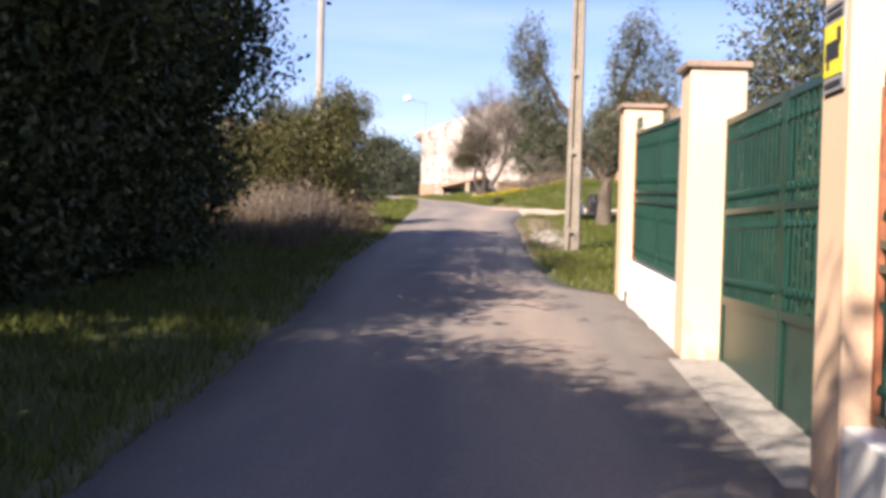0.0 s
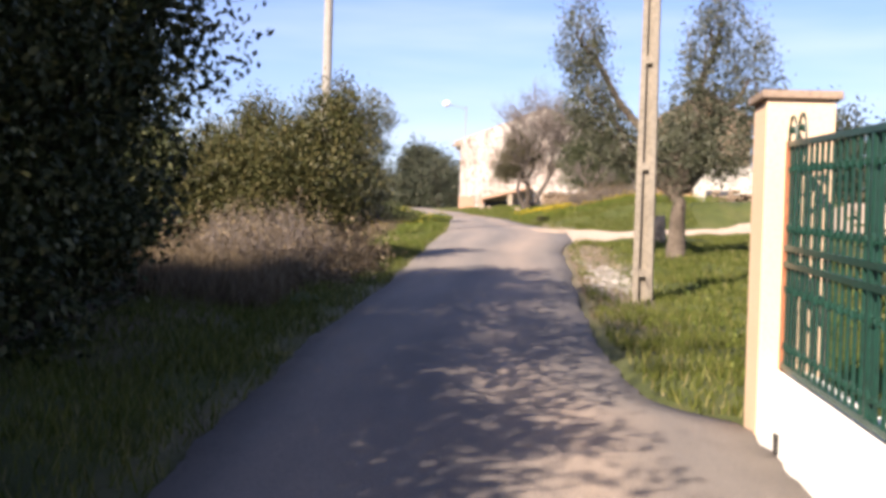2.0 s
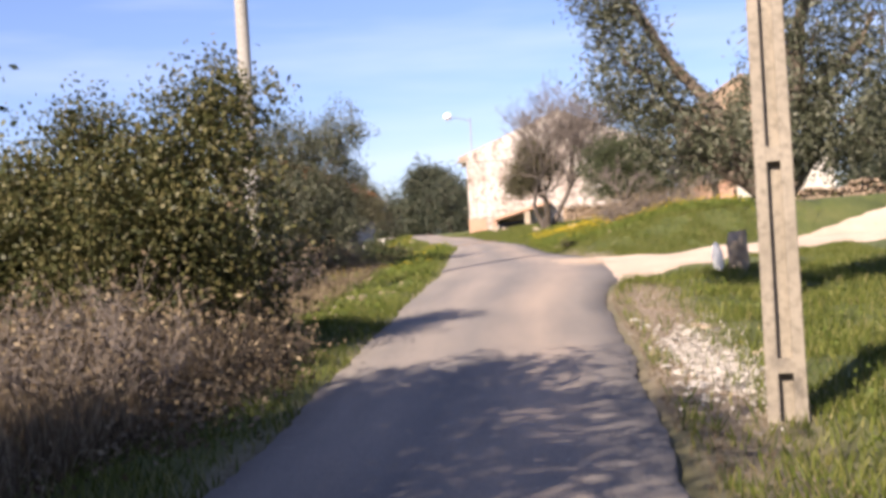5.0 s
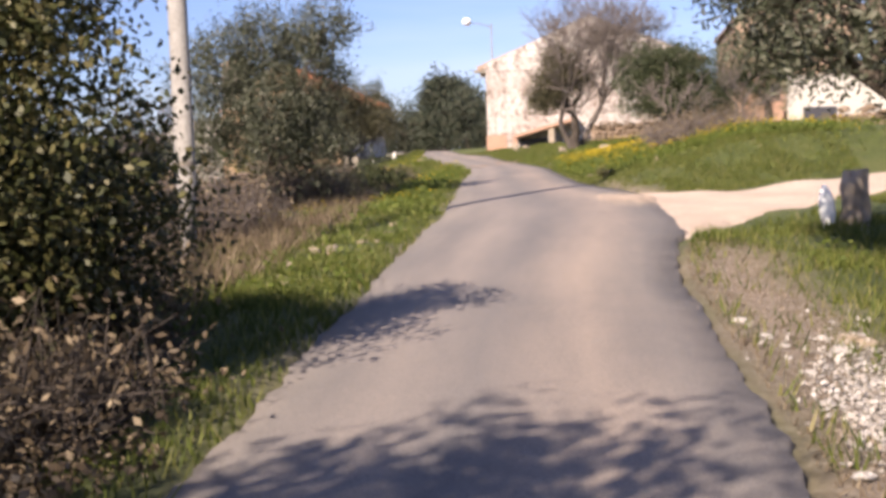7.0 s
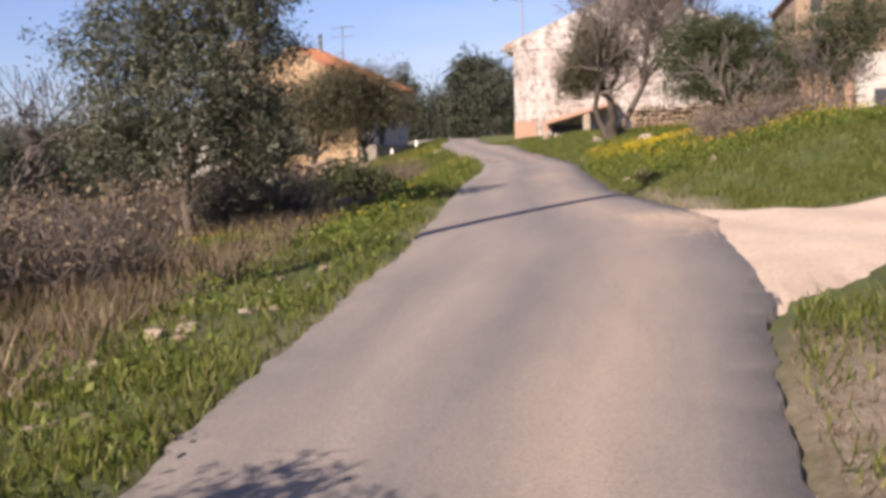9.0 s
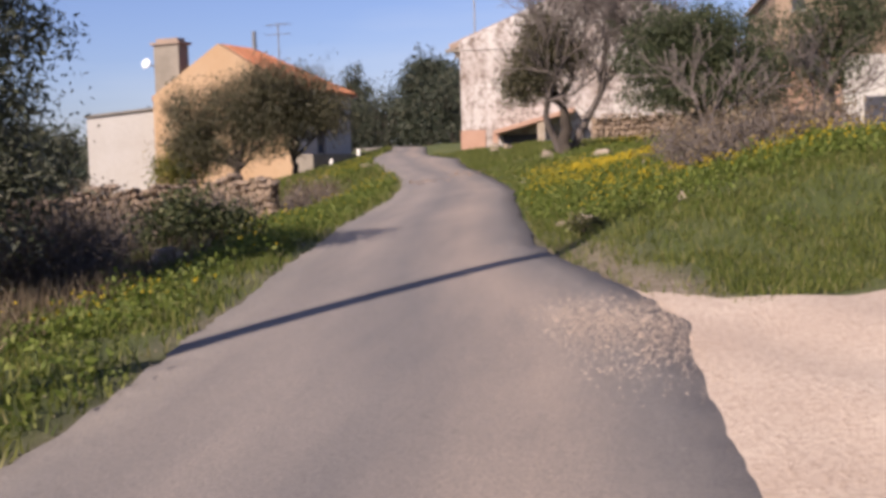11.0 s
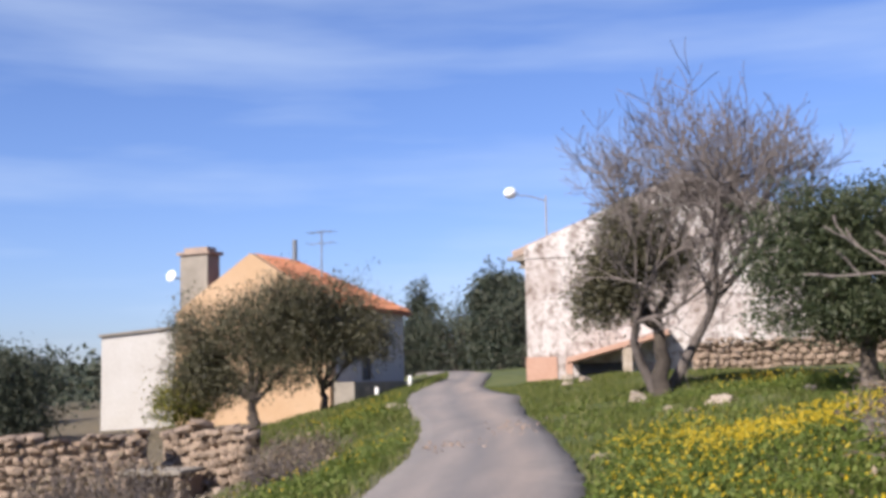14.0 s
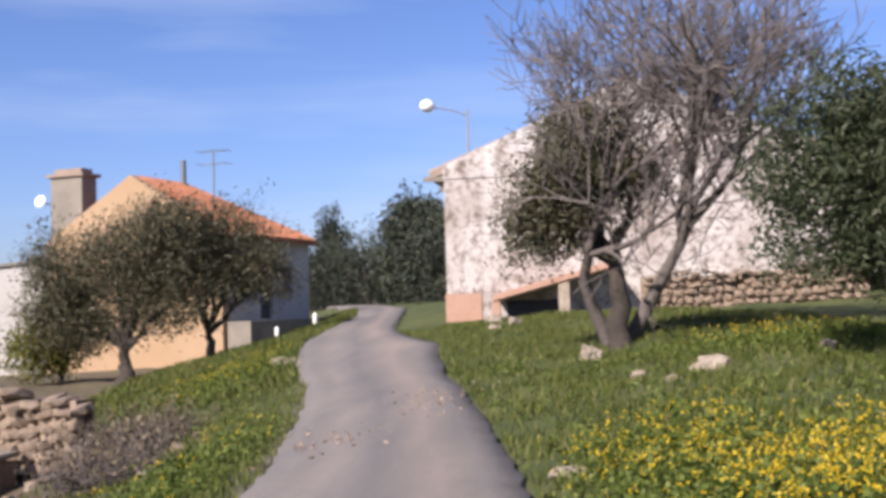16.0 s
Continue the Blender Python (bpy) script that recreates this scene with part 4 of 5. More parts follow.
def bare_tree(name, label, category, x, y, height, trunk_r, levels, seed, bark=None, fan=0.55, kids=4, trunk_frac=0.22, upward=0.35, group="", tilt=0.05, thin=0.55):
    """Leafless tree: repeated forking down to fine twigs."""
    r = np.random.default_rng(seed)
    e = empty(name, x, y, float(land(x, y)) - 0.05, label, category, group)
    t, twig = Tubes(), Tubes()

    def grow(p, d, length, rad, level):
        n = 4 if level < 2 else 3
        pts, q, dd = [tuple(p)], np.array(p), d.copy()
        for _ in range(n):
            dd = dd + r.normal(0, 0.16, 3)
            dd[2] += upward * 0.12
            dd /= np.linalg.norm(dd)
            q = q + dd * length / n
            pts.append(tuple(q))
        (t if level < 2 else twig).add(pts, [max(0.0065, rad * (1 - 0.45 * i / n)) for i in range(n + 1)], 8 if level == 0 else 5 if level < 3 else 3)
        if level == levels:
            return
        for i in range(kids + (1 if level in (1, 2) else 0)):
            k = r.normal(0, 1, 3)
            nd = dd + fan * k / np.linalg.norm(k) * 1.3
            nd[2] += upward * 0.4
            nd /= np.linalg.norm(nd)
            at = np.array(pts[-1]) if i < 2 or level == 0 else np.array(pts[r.integers(1, n + 1)])
            grow(at, nd, length * r.uniform(0.62, 0.86), rad * thin, level + 1)

    grow(np.array([0, 0, -0.15]), np.array([tilt, 0, 1.0]), height * trunk_frac, trunk_r, 0)
    link_mesh("trunk", t.v, t.f, bark or M_TWIG, e, smooth=True)
    link_mesh("crown", twig.v, twig.f, bark or M_TWIG, e, "bare grey twigs")
    return e


# dark row on the verge; oaks short of y 7 are unseen, added for shade
OAK = dict(category="tree", trunk_h=1.5, trunk_r=0.2, per=16, spread=0.13, leaf=(0.1, 0.055), mat=M_OAK, bark=M_BARK_D, group="dense evergreen trees along the lane")
OAK_LABEL = "dense dark evergreen oak tree on the grassy verge"
# the first two stand out of view, added to throw shade on the lane
for i, (tx, ty, s, q) in enumerate(((-4.9, -8.5, 1.1, 1), (-4.5, -3.4, 1.15, 1), (-5.2, 9.4, 1.0, 1), (-5.6, 12.8, 1.05, 0.95), (-5.0, 15.9, 0.86, 0.6))):
    lobes = [(0.0, 0, 4.6 * s, 2.0 * q, 2.3 * q, 1.9), (1.1 * q, 0.4, 3.6 * s, 1.35 * q, 1.7 * q, 1.3), (-0.4, -1.2 * q, 2.6 * s, 1.9 * q, 1.6 * q, 1.5), (-0.2, 1.3 * q, 2.4 * s, 1.7 * q, 1.6 * q, 1.4), (-0.9 * q, 0, 1.2, 1.6 * q, 2.4 * q, 1.1), (0.9 * q, 0.4, 6.0 * s, 1.5 * q, 1.6 * q, 1.1)]
    tree("oak_tree", OAK_LABEL, x=tx, y=ty, lobes=lobes, clusters=int(4000 * q), seed=20 + i, **OAK)

# unseen raised crowns, placed only for the shadows they cast on the lane
for i, (tx, ty, n) in enumerate(((-4.1, -0.7, 4600), (-5.15, 1.5, 2000), (-5.25, 5.6, 1900))):
    tree("oak_tree", "unseen high-crowned oak tree added to shade the lane", x=tx, y=ty, lobes=[(0.3, 0, 5.4, 1.4, 1.5, 1.1), (-0.6, 0.4, 5.0, 1.2, 1.2, 0.9), (0.8, -0.5, 4.7, 0.9, 1.0, 0.7)], clusters=n, seed=33 + i, **{**OAK, "trunk_h": 3.0})
# low unseen oak, added to keep sun off the near verge grass
tree("oak_tree", OAK_LABEL, x=-5.6, y=3.0, lobes=[(0, 0, 2.1, 1.8, 1.7, 1.0), (0.3, 0, 1.0, 1.8, 1.7, 0.9)], clusters=2600, seed=38, **OAK)
tree("oak_tree", "dense dark evergreen oak tree beyond dry grass", x=-8.0, y=24.6, lobes=[(0, 0, 1.9, 1.5, 1.7, 1.2), (-0.8, 0.5, 2.4, 1.4, 1.4, 1.0), (0.2, -0.3, 0.9, 1.5, 1.6, 0.9)], clusters=2400, seed=36, **OAK)
tree("oak_tree", "small bushy green oak tree beside the pole", x=-4.5, y=24.05, lobes=[(0.1, 0, 1.4, 1.0, 1.0, 0.95), (-0.7, 0.3, 1.3, 1.0, 1.0, 0.95), (0.4, 0.0, 2.1, 0.7, 0.6, 0.6), (-0.6, 0.1, 2.3, 0.45, 0.45, 0.5), (0.75, 0.1, 2.6, 0.45, 0.45, 0.5), (-1.3, 0.2, 1.9, 0.5, 0.5, 0.5), (-1.4, 0.5, 0.9, 0.9, 1.0, 0.8), (0.3, 0.9, 0.9, 0.8, 0.9, 0.75), (-0.5, 1.2, 1.1, 0.9, 0.8, 0.9)], clusters=4800, seed=41, hollow=0.2, **{**OAK, "trunk_h": 0.5, "trunk_r": 0.1, "spread": 0.1, "leaf": (0.058, 0.034), "per": 20, "mat": M_OAK_L})

OLV = dict(category="tree", bark=M_BARK, mat=M_OLIVE, group="olive trees")
DK = {**OLV, "mat": M_OLIVE_D}
BRN = {**OLV, "mat": M_OLIVE_B, "bark": M_BARK_D}
tree("olive_tree", "slim grey-green olive tree on the grassy bank", x=-6.55, y=37.6, trunk_h=1.0, trunk_r=0.08, lobes=[(0.1, 0, 1.9, 1.25, 1.2, 0.9), (-0.7, 0, 2.6, 0.9, 0.9, 0.8), (0.7, 0.2, 2.6, 0.9, 0.8, 0.8), (0.05, 0, 3.2, 0.8, 0.7, 0.6), (-0.9, 0, 1.4, 0.7, 0.7, 0.6), (0.9, 0, 1.4, 0.8, 0.7, 0.6), (1.2, -0.2, 3.3, 0.7, 0.6, 0.6)], clusters=3500, per=14, spread=0.09, leaf=(0.08, 0.024), hollow=0.3, seed=51, **OLV)
tree("olive_tree", "gnarled olive tree with a thick pale trunk", x=2.1, y=27.8, trunk_h=1.25, trunk_r=0.19, lean=(-0.1, 0), lobes=[(-0.1, 0, 2.0, 1.0, 1.0, 0.6), (0.8, 0, 2.2, 0.8, 0.9, 0.7), (-1.8, 0.2, 3.1, 0.55, 0.6, 0.9), (-1.95, 0.2, 4.1, 0.5, 0.6, 0.8), (0.35, 0, 3.6, 0.5, 0.6, 0.9), (1.25, 0.2, 3.5, 0.55, 0.6, 0.8), (-1.2, 0.1, 2.2, 0.6, 0.6, 0.5), (0.7, 0, 4.6, 0.5, 0.5, 0.5), (0.3, 0.1, 2.75, 0.75, 0.7, 0.5), (-1.5, 0.2, 2.6, 0.5, 0.5, 0.5)], clusters=2900, per=13, spread=0.1, leaf=(0.085, 0.026), seed=52, **OLV)
tree("olive_tree", "leaning olive tree with dark trunk before the barn", x=-1.75, y=58.5, trunk_h=1.3, trunk_r=0.17, lean=(-0.05, 0), lobes=[(-0.7, 0, 2.3, 0.85, 0.8, 0.7), (-0.4, 0, 3.0, 0.75, 0.7, 0.65), (-1.1, 0, 1.8, 0.65, 0.6, 0.5), (0.3, 0, 2.5, 0.45, 0.5, 0.4)], clusters=1150, per=15, spread=0.12, leaf=(0.095, 0.034), seed=53, hollow=0.25, **BRN)
tree("olive_tree", "olive tree with dark forked trunk by the house", x=-14.3, y=69.8, trunk_h=0.95, trunk_r=0.2, lobes=[(-1.3, 0, 2.7, 1.2, 1.2, 1.1), (-0.3, 0.2, 3.4, 1.1, 1.1, 0.9), (0.9, 0, 3.2, 1.3, 1.2, 1.2), (1.3, -0.3, 4.1, 0.9, 0.9, 0.7), (-1.9, 0, 1.9, 1.1, 1.0, 0.9), (1.2, 0, 2.0, 1.0, 0.9, 0.7), (-0.8, 0, 1.5, 1.1, 1.0, 0.6), (-2.2, 0.2, 3.3, 0.6, 0.6, 0.8), (0.3, 0.1, 2.5, 1.1, 1.0, 0.7)], clusters=2500, per=14, spread=0.17, leaf=(0.12, 0.038), seed=54, hollow=0.25, **BRN)
tree("olive_tree", "rounded olive tree on the bank by the house", x=-12.5, y=71.0, trunk_h=0.8, trunk_r=0.14, lobes=[(0.0, 0, 2.4, 1.5, 1.3, 1.1), (0.9, 0, 2.8, 1.2, 1.0, 0.9), (-0.8, 0, 3.0, 1.2, 1.0, 1.0), (0.3, 0, 3.5, 1.0, 0.9, 0.7), (1.5, 0, 2.2, 0.8, 0.8, 0.7)], clusters=1650, per=14, spread=0.17, leaf=(0.12, 0.038), seed=55, hollow=0.25, **BRN)
tree("olive_tree", "broad dark green olive tree on the slope", x=1.2, y=53.6, trunk_h=0.8, trunk_r=0.17, lobes=[(-0.55, 0, 1.6, 0.85, 0.9, 0.7), (0.5, 0.1, 1.9, 0.95, 1.0, 0.85), (0.0, 0, 2.45, 0.85, 0.9, 0.6), (-0.7, 0.1, 2.2, 0.65, 0.7, 0.6), (1.1, 0, 1.5, 0.8, 0.8, 0.6), (0.2, 0, 1.2, 1.0, 0.9, 0.4)], clusters=3800, per=15, spread=0.09, leaf=(0.085, 0.027), seed=56, **DK)
tree("olive_tree", "broad dark green olive tree on the slope", x=4.6, y=57.8, trunk_h=1.2, trunk_r=0.2, lobes=[(0, 0, 2.5, 1.4, 1.3, 1.1), (0.7, 0, 3.0, 1.0, 1.0, 0.8), (-0.4, 0, 1.7, 1.1, 1.0, 0.7)], clusters=1200, per=16, spread=0.11, leaf=(0.1, 0.032), seed=57, **DK)
tree("citrus_bush", "yellow-green citrus bush beside the olive tree", "bush", -16.4, 70.5, 0.5, 0.08, [(0, 0, 1.3, 1.1, 1.0, 0.9), (-0.6, -0.2, 0.8, 0.9, 0.9, 0.7), (0.4, -0.3, 2.0, 0.7, 0.7, 0.6)], 520, 13, 0.15, (0.12, 0.06), M_LEMON, M_BARK_D, 58)
tree("olive_tree", "brownish-green olive tree behind the garden gate", x=4.3, y=13.6, trunk_h=1.6, trunk_r=0.16, lobes=[(-0.6, 0, 3.2, 1.3, 1.3, 1.0), (0.7, 0.3, 3.4, 1.3, 1.2, 1.1), (-1.2, 0, 2.4, 0.8, 0.9, 0.7)], clusters=1300, per=14, spread=0.1, leaf=(0.085, 0.035), seed=59, **OLV)
tree("olive_tree", "brownish-green olive tree behind the garden gate", x=5.6, y=9.4, trunk_h=1.6, trunk_r=0.16, lobes=[(0, 0, 3.2, 1.6, 1.5, 1.2), (-0.9, 0.3, 2.8, 1.0, 1.0, 0.9)], clusters=1000, per=14, spread=0.1, leaf=(0.085, 0.035), seed=60, **OLV)

for tx, ty, q in ((3.5, 15.2, 0.9), (3.3, 11.9, 1.0), (3.6, 8.6, 1.1), (3.4, 5.4, 1.0)):
    tree("garden_shrub", "rounded green shrub in the garden behind the fence", "shrub", tx, ty, 0.4, 0.05, [(0, 0, 1.1 * q, 0.9, 1.5, 0.9 * q), (0.4, 0.5, 1.6 * q, 0.7, 0.9, 0.7 * q), (0.2, -0.8, 1.4 * q, 0.7, 0.8, 0.7 * q)], 900, 14, 0.1, (0.075, 0.04), M_OAK_L, M_BARK_D, int(140 + ty), group="garden shrubs", twigs=20)
# out-of-view shrub, added so its shadow darkens the grass beyond
tree("shrub", "low unseen shrub added to shade the verge", "shrub", -5.0, 5.9, 0.3, 0.05, [(0, 0, 1.0, 1.2, 1.3, 0.9), (-0.7, -0.6, 1.2, 1.2, 1.3, 1.0)], 1500, 12, 0.12, (0.1, 0.055), M_OAK, M_BARK_D, 88, group="shrubs under the trees", twigs=20)
# understorey and the row behind it
for i, (tx, ty, s) in enumerate(((-5.0, 10.0, 1.1), (-4.7, 13.4, 1.15), (-5.0, 16.4, 1.1))):
    tree("shrub", "dense dark shrub under the evergreen trees", "shrub", tx, ty, 0.3, 0.05, [(0, 0, 0.75 * s, 0.85, 1.5, 0.8 * s), (-0.7, 1.1, 1.0 * s, 1.0, 1.4, 1.0 * s), (-0.7, -1.3, 1.0 * s, 1.0, 1.4, 1.0 * s)], 1300, 12, 0.13, (0.1, 0.055), M_OAK, M_BARK_D, 80 + i, group="shrubs under the trees", twigs=30)
first = tree("oak_tree", "tall dark evergreen tree behind the verge row", x=-9.6, y=-4.0, lobes=[(0, 0, 4.2, 2.6, 2.9, 2.4), (0, 0, 1.8, 2.4, 2.9, 1.7)], clusters=1500, seed=95, **{**OAK, "per": 10, "leaf": (0.24, 0.14), "spread": 0.25})
for tx, ty in ((-10.6, 1.4), (-11.0, 6.8), (-11.2, 12.0)):
    copy_thing(first, pose(tx, ty, float(land(tx, ty)), 0, 0, ty * 31))

bare_tree("bare_tree", "large leafless grey tree before the barn gable", "tree", -1.85, 59.0, 6.5, 0.12, 5, 61, fan=0.8, kids=4, trunk_frac=0.27, upward=0.62, tilt=-0.3, thin=0.5)
bare_tree("bare_tree", "leafless grey tree leaning over the olive tree", "tree", -1.8, 58.95, 6.8, 0.13, 5, 66, fan=0.8, kids=4, trunk_frac=0.29, upward=0.62, tilt=0.55, thin=0.5)
bush = bare_tree("bare_bush", "leafless grey twiggy bush on the flowering bank", "bush", 0.9, 44.6, 3.1, 0.05, 4, 62, fan=0.62, kids=3, trunk_frac=0.24, upward=0.55, thin=0.5, group="leafless bushes")
for tx, ty, a in ((1.9, 45.4, 80),):
    copy_thing(bush, pose(tx, ty, float(land(tx, ty)) - 0.05, 0, 0, a))
almond = bare_tree("bare_tree", "small leafless almond tree among dry shrubs", "tree", -9.4, 36.0, 4.4, 0.07, 5, 64, fan=0.55, kids=3, trunk_frac=0.24)
copy_thing(almond, pose(-11.5, 33.0, float(land(-11.5, 33.0)), 0, 0, 120))
copy_thing(almond, pose(-10.6, 40.0, float(land(-10.6, 40.0)), 0, 0, 220))


def dry_shrub(name, label, x, y, radius, height, stems, seed, mat=None):
    """Mound of thin dry stems with a few dead leaves."""
    r = np.random.default_rng(seed)
    e = empty(name, x, y, float(land(x, y)) - 0.03, label, "shrub", "dry shrubs")
    t = Tubes()
    tips = []
    for _ in range(stems):
        a, q = r.uniform(0, 2 * math.pi), radius * math.sqrt(r.uniform(0, 1))
        p = (0.55 * q * math.cos(a), 0.55 * q * math.sin(a), 0)
        h = height * r.uniform(0.5, 1.0) * (1 - 0.45 * (q / radius) ** 2)
        tip = (q * math.cos(a) * 1.1, q * math.sin(a) * 1.1, h)
        w = wander(p, tip, 3, 0.07, r)
        t.add(w, [0.009, 0.007, 0.005, 0.003], 3)
        for _ in range(3):
            b = np.array(w[r.integers(1, 4)])
            c = b + r.normal(0, 0.16, 3) + np.array([0, 0, 0.1])
            t.add([tuple(b), tuple(c)], [0.005, 0.002], 3)
            tips.append(c)
    link_mesh("bramble", t.v, t.f, mat or M_TWIG, e)
    v, f = leaf_mesh(np.array(tips), 2, 0.06, 0.07, 0.03, r)
    link_mesh("foliage", v, f, M_DRY, e, "sparse dead leaves")
    return e


dark = dry_shrub("bramble", "dark tangled bramble stems on the shaded verge", -4.1, 22.3, 0.8, 0.5, 300, 71, M_BARK_D)
for tx, ty, a in ((-3.7, 23.5, 130), (-4.9, 22.0, 280), (-5.6, 23.2, 90), (-5.3, 24.7, 160), (-4.2, 25.0, 20), (-6.0, 26.0, 310), (-5.1, 27.2, 40), (-5.6, 29.0, 210)):
    copy_thing(dark, pose(tx, ty, float(land(tx, ty)) - 0.03, 0, 0, a))
low = dry_shrub("dry_shrub", "low brown dry weeds before the stone wall", -7.3, 54.4, 0.6, 0.28, 200, 72)
for tx, ty, a in ((-7.0, 53.0, 60), (-7.5, 55.6, 300)):
    copy_thing(low, pose(tx, ty, float(land(tx, ty)) - 0.03, 0, 0, a))
mound = dry_shrub("dry_shrub", "low brown mound of dry stems on the flowering bank", 1.0, 45.2, 0.9, 0.5, 260, 73)
for tx, ty, a in ((2.0, 44.9, 70), (0.95, 43.4, 160), (1.75, 43.6, 250)):
    copy_thing(mound, pose(tx, ty, float(land(tx, ty)) - 0.03, 0, 0, a))
brown = dry_shrub("dry_shrub", "brown mound of dry bramble stems on the bank", -6.0, 33.4, 1.0, 1.0, 320, 70)
for tx, ty, a in ((-4.3, 21.8, 30), (-4.7, 23.0, 300), (-7.6, 34.2, 60), (-8.8, 37.6, 10), (-9.9, 34.6, 90), (-10.8, 38.3, 190), (-8.6, 41.0, 220), (-7.7, 44.0, 20), (-9.8, 44.5, 330), (-12.3, 41.5, 130), (-12.8, 36.2, 100), (-6.9, 31.9, 45), (-7.3, 29.5, 145), (-6.4, 27.4, 215), (-8.9, 28.6, 15), (-11.4, 47.0, 275), (-8.0, 49.5, 10), (-13.5, 45.2, 40), (-14.5, 39.3, 80), (-12.9, 30.4, 60), (-15.6, 34.0, 10), (-6.2, 39.4, 50), (-6.9, 40.6, 170)):
    copy_thing(brown, pose(tx, ty, float(land(tx, ty)) - 0.03, 0, 0, a))

tree("shrub", "rounded dark green bush on the grassy bank", "shrub", -5.6, 42.2, 0.2, 0.04, [(0, 0, 0.45, 0.55, 0.55, 0.42), (0.5, 0.2, 0.35, 0.4, 0.4, 0.3)], 420, 14, 0.07, (0.06, 0.035), M_OAK, M_BARK_D, 101, twigs=12)
tree("shrub", "rounded dark green bush among dry grass", "shrub", -7.1, 33.0, 0.2, 0.04, [(0, 0, 0.55, 0.7, 0.7, 0.5)], 420, 14, 0.08, (0.07, 0.04), M_OAK, M_BARK_D, 102, twigs=12)
# dark leafy clump, added where the pole's shadow ends on the bank
tree("shrub", "small dark clump added at the pole shadow's end", "shrub", -0.75, 40.2, 0.1, 0.03, [(0, 0, 0.13, 0.17, 0.17, 0.11)], 60, 12, 0.035, (0.04, 0.025), M_OAK_L, M_BARK_D, 103, twigs=6)

# distant trees
FAR = dict(category="tree", bark=M_BARK_D, mat=M_FAR, group="distant dark trees")
pine = tree("pine_tree", "distant rounded dark pine tree", x=-12.2, y=101.0, trunk_h=2.5, trunk_r=0.25, lobes=[(0, 0, 3.6, 2.0, 2.0, 1.7), (0.3, 0, 4.6, 1.4, 1.4, 1.1), (-0.4, 0, 2.0, 1.9, 1.9, 1.2)], clusters=1100, per=10, spread=0.2, leaf=(0.3, 0.12), seed=110, **FAR)
far = tree("dark_tree", "distant dark evergreen tree beyond the house", x=-15.5, y=104.0, trunk_h=1.2, trunk_r=0.2, lobes=[(0, 0, 2.2, 2.1, 2.0, 1.6), (0.9, 0, 3.2, 1.2, 1.2, 1.1), (-1.0, 0, 2.8, 1.3, 1.3, 1.0), (0.2, 0, 1.0, 2.2, 2.2, 1.1)], clusters=620, per=9, spread=0.26, leaf=(0.22, 0.085), seed=111, **FAR)
spire = tree("dark_tree", "distant pointed conifer beyond the house", x=-18.6, y=108.0, trunk_h=1.5, trunk_r=0.18, lobes=[(0, 0, 1.6, 1.4, 1.4, 1.2), (0.1, 0, 3.4, 0.9, 0.9, 1.2), (0, 0, 5.0, 0.5, 0.5, 0.9), (0.3, 0, 4.3, 0.9, 0.5, 0.4)], clusters=600, per=10, spread=0.18, leaf=(0.28, 0.1), seed=112, **FAR)
for tx, ty, a in ((-19.5, 103, 40), (-23, 106, 90), (-27, 104, 200), (-11.0, 106, 120), (-8.6, 100, 310), (-17.2, 112, 10), (-31, 108, 260), (-14.0, 110, 70), (-21.5, 112, 170), (-9.5, 92.5, 75), (-24.5, 92, 20)):
    copy_thing(far, pose(tx, ty, float(land(tx, ty)) - 0.1, 0, 0, a))
for tx, ty, a in ((-29, 71, 40), (-32.5, 74, 150), (-26.5, 64, 80), (-36, 70, 220), (-33, 84, 100), (-41, 80, 300), (-30, 58, 20), (-24, 55, 330), (-38, 60, 200), (-22, 47, 100), (-28, 44, 10), (-19, 40, 60), (-46, 70, 30), (-50, 88, 130), (-44, 98, 220), (-58, 78, 320), (-55, 105, 50), (-38, 112, 280), (-62, 96, 10), (-68, 84, 190), (-48, 58, 90), (-58, 62, 240)):
    copy_thing(far, pose(tx, ty, float(land(tx, ty)) - 0.5, 0, 0, a))
beyond = tree("dark_tree", "dark rounded tree beyond the stone wall", x=-20.8, y=66.0, trunk_h=0.9, trunk_r=0.14, lobes=[(0, 0, 1.7, 1.9, 1.8, 1.2), (0.9, 0, 2.3, 1.2, 1.2, 0.9), (-1.0, 0, 2.2, 1.3, 1.3, 0.9), (0.2, 0, 0.8, 2.0, 1.9, 0.8)], clusters=1500, per=14, spread=0.16, leaf=(0.12, 0.05), seed=113, **FAR)
for tx, ty, a in ((-23.6, 69, 190), (-22.0, 60.5, 310), (-26.5, 65, 130)):
    copy_thing(beyond, pose(tx, ty, float(land(tx, ty)) - 0.1, 0, 0, a))
for tx, ty, a in ((12, 60, 40), (15, 55, 150), (18, 63, 80), (14, 70, 220), (10.5, 54, 100), (21, 58, 300), (11, 36, 20), (14, 30, 330), (12, 22, 30)):
    copy_thing(far, pose(tx, ty, float(land(tx, ty)) - 0.1, 0, 0, a))


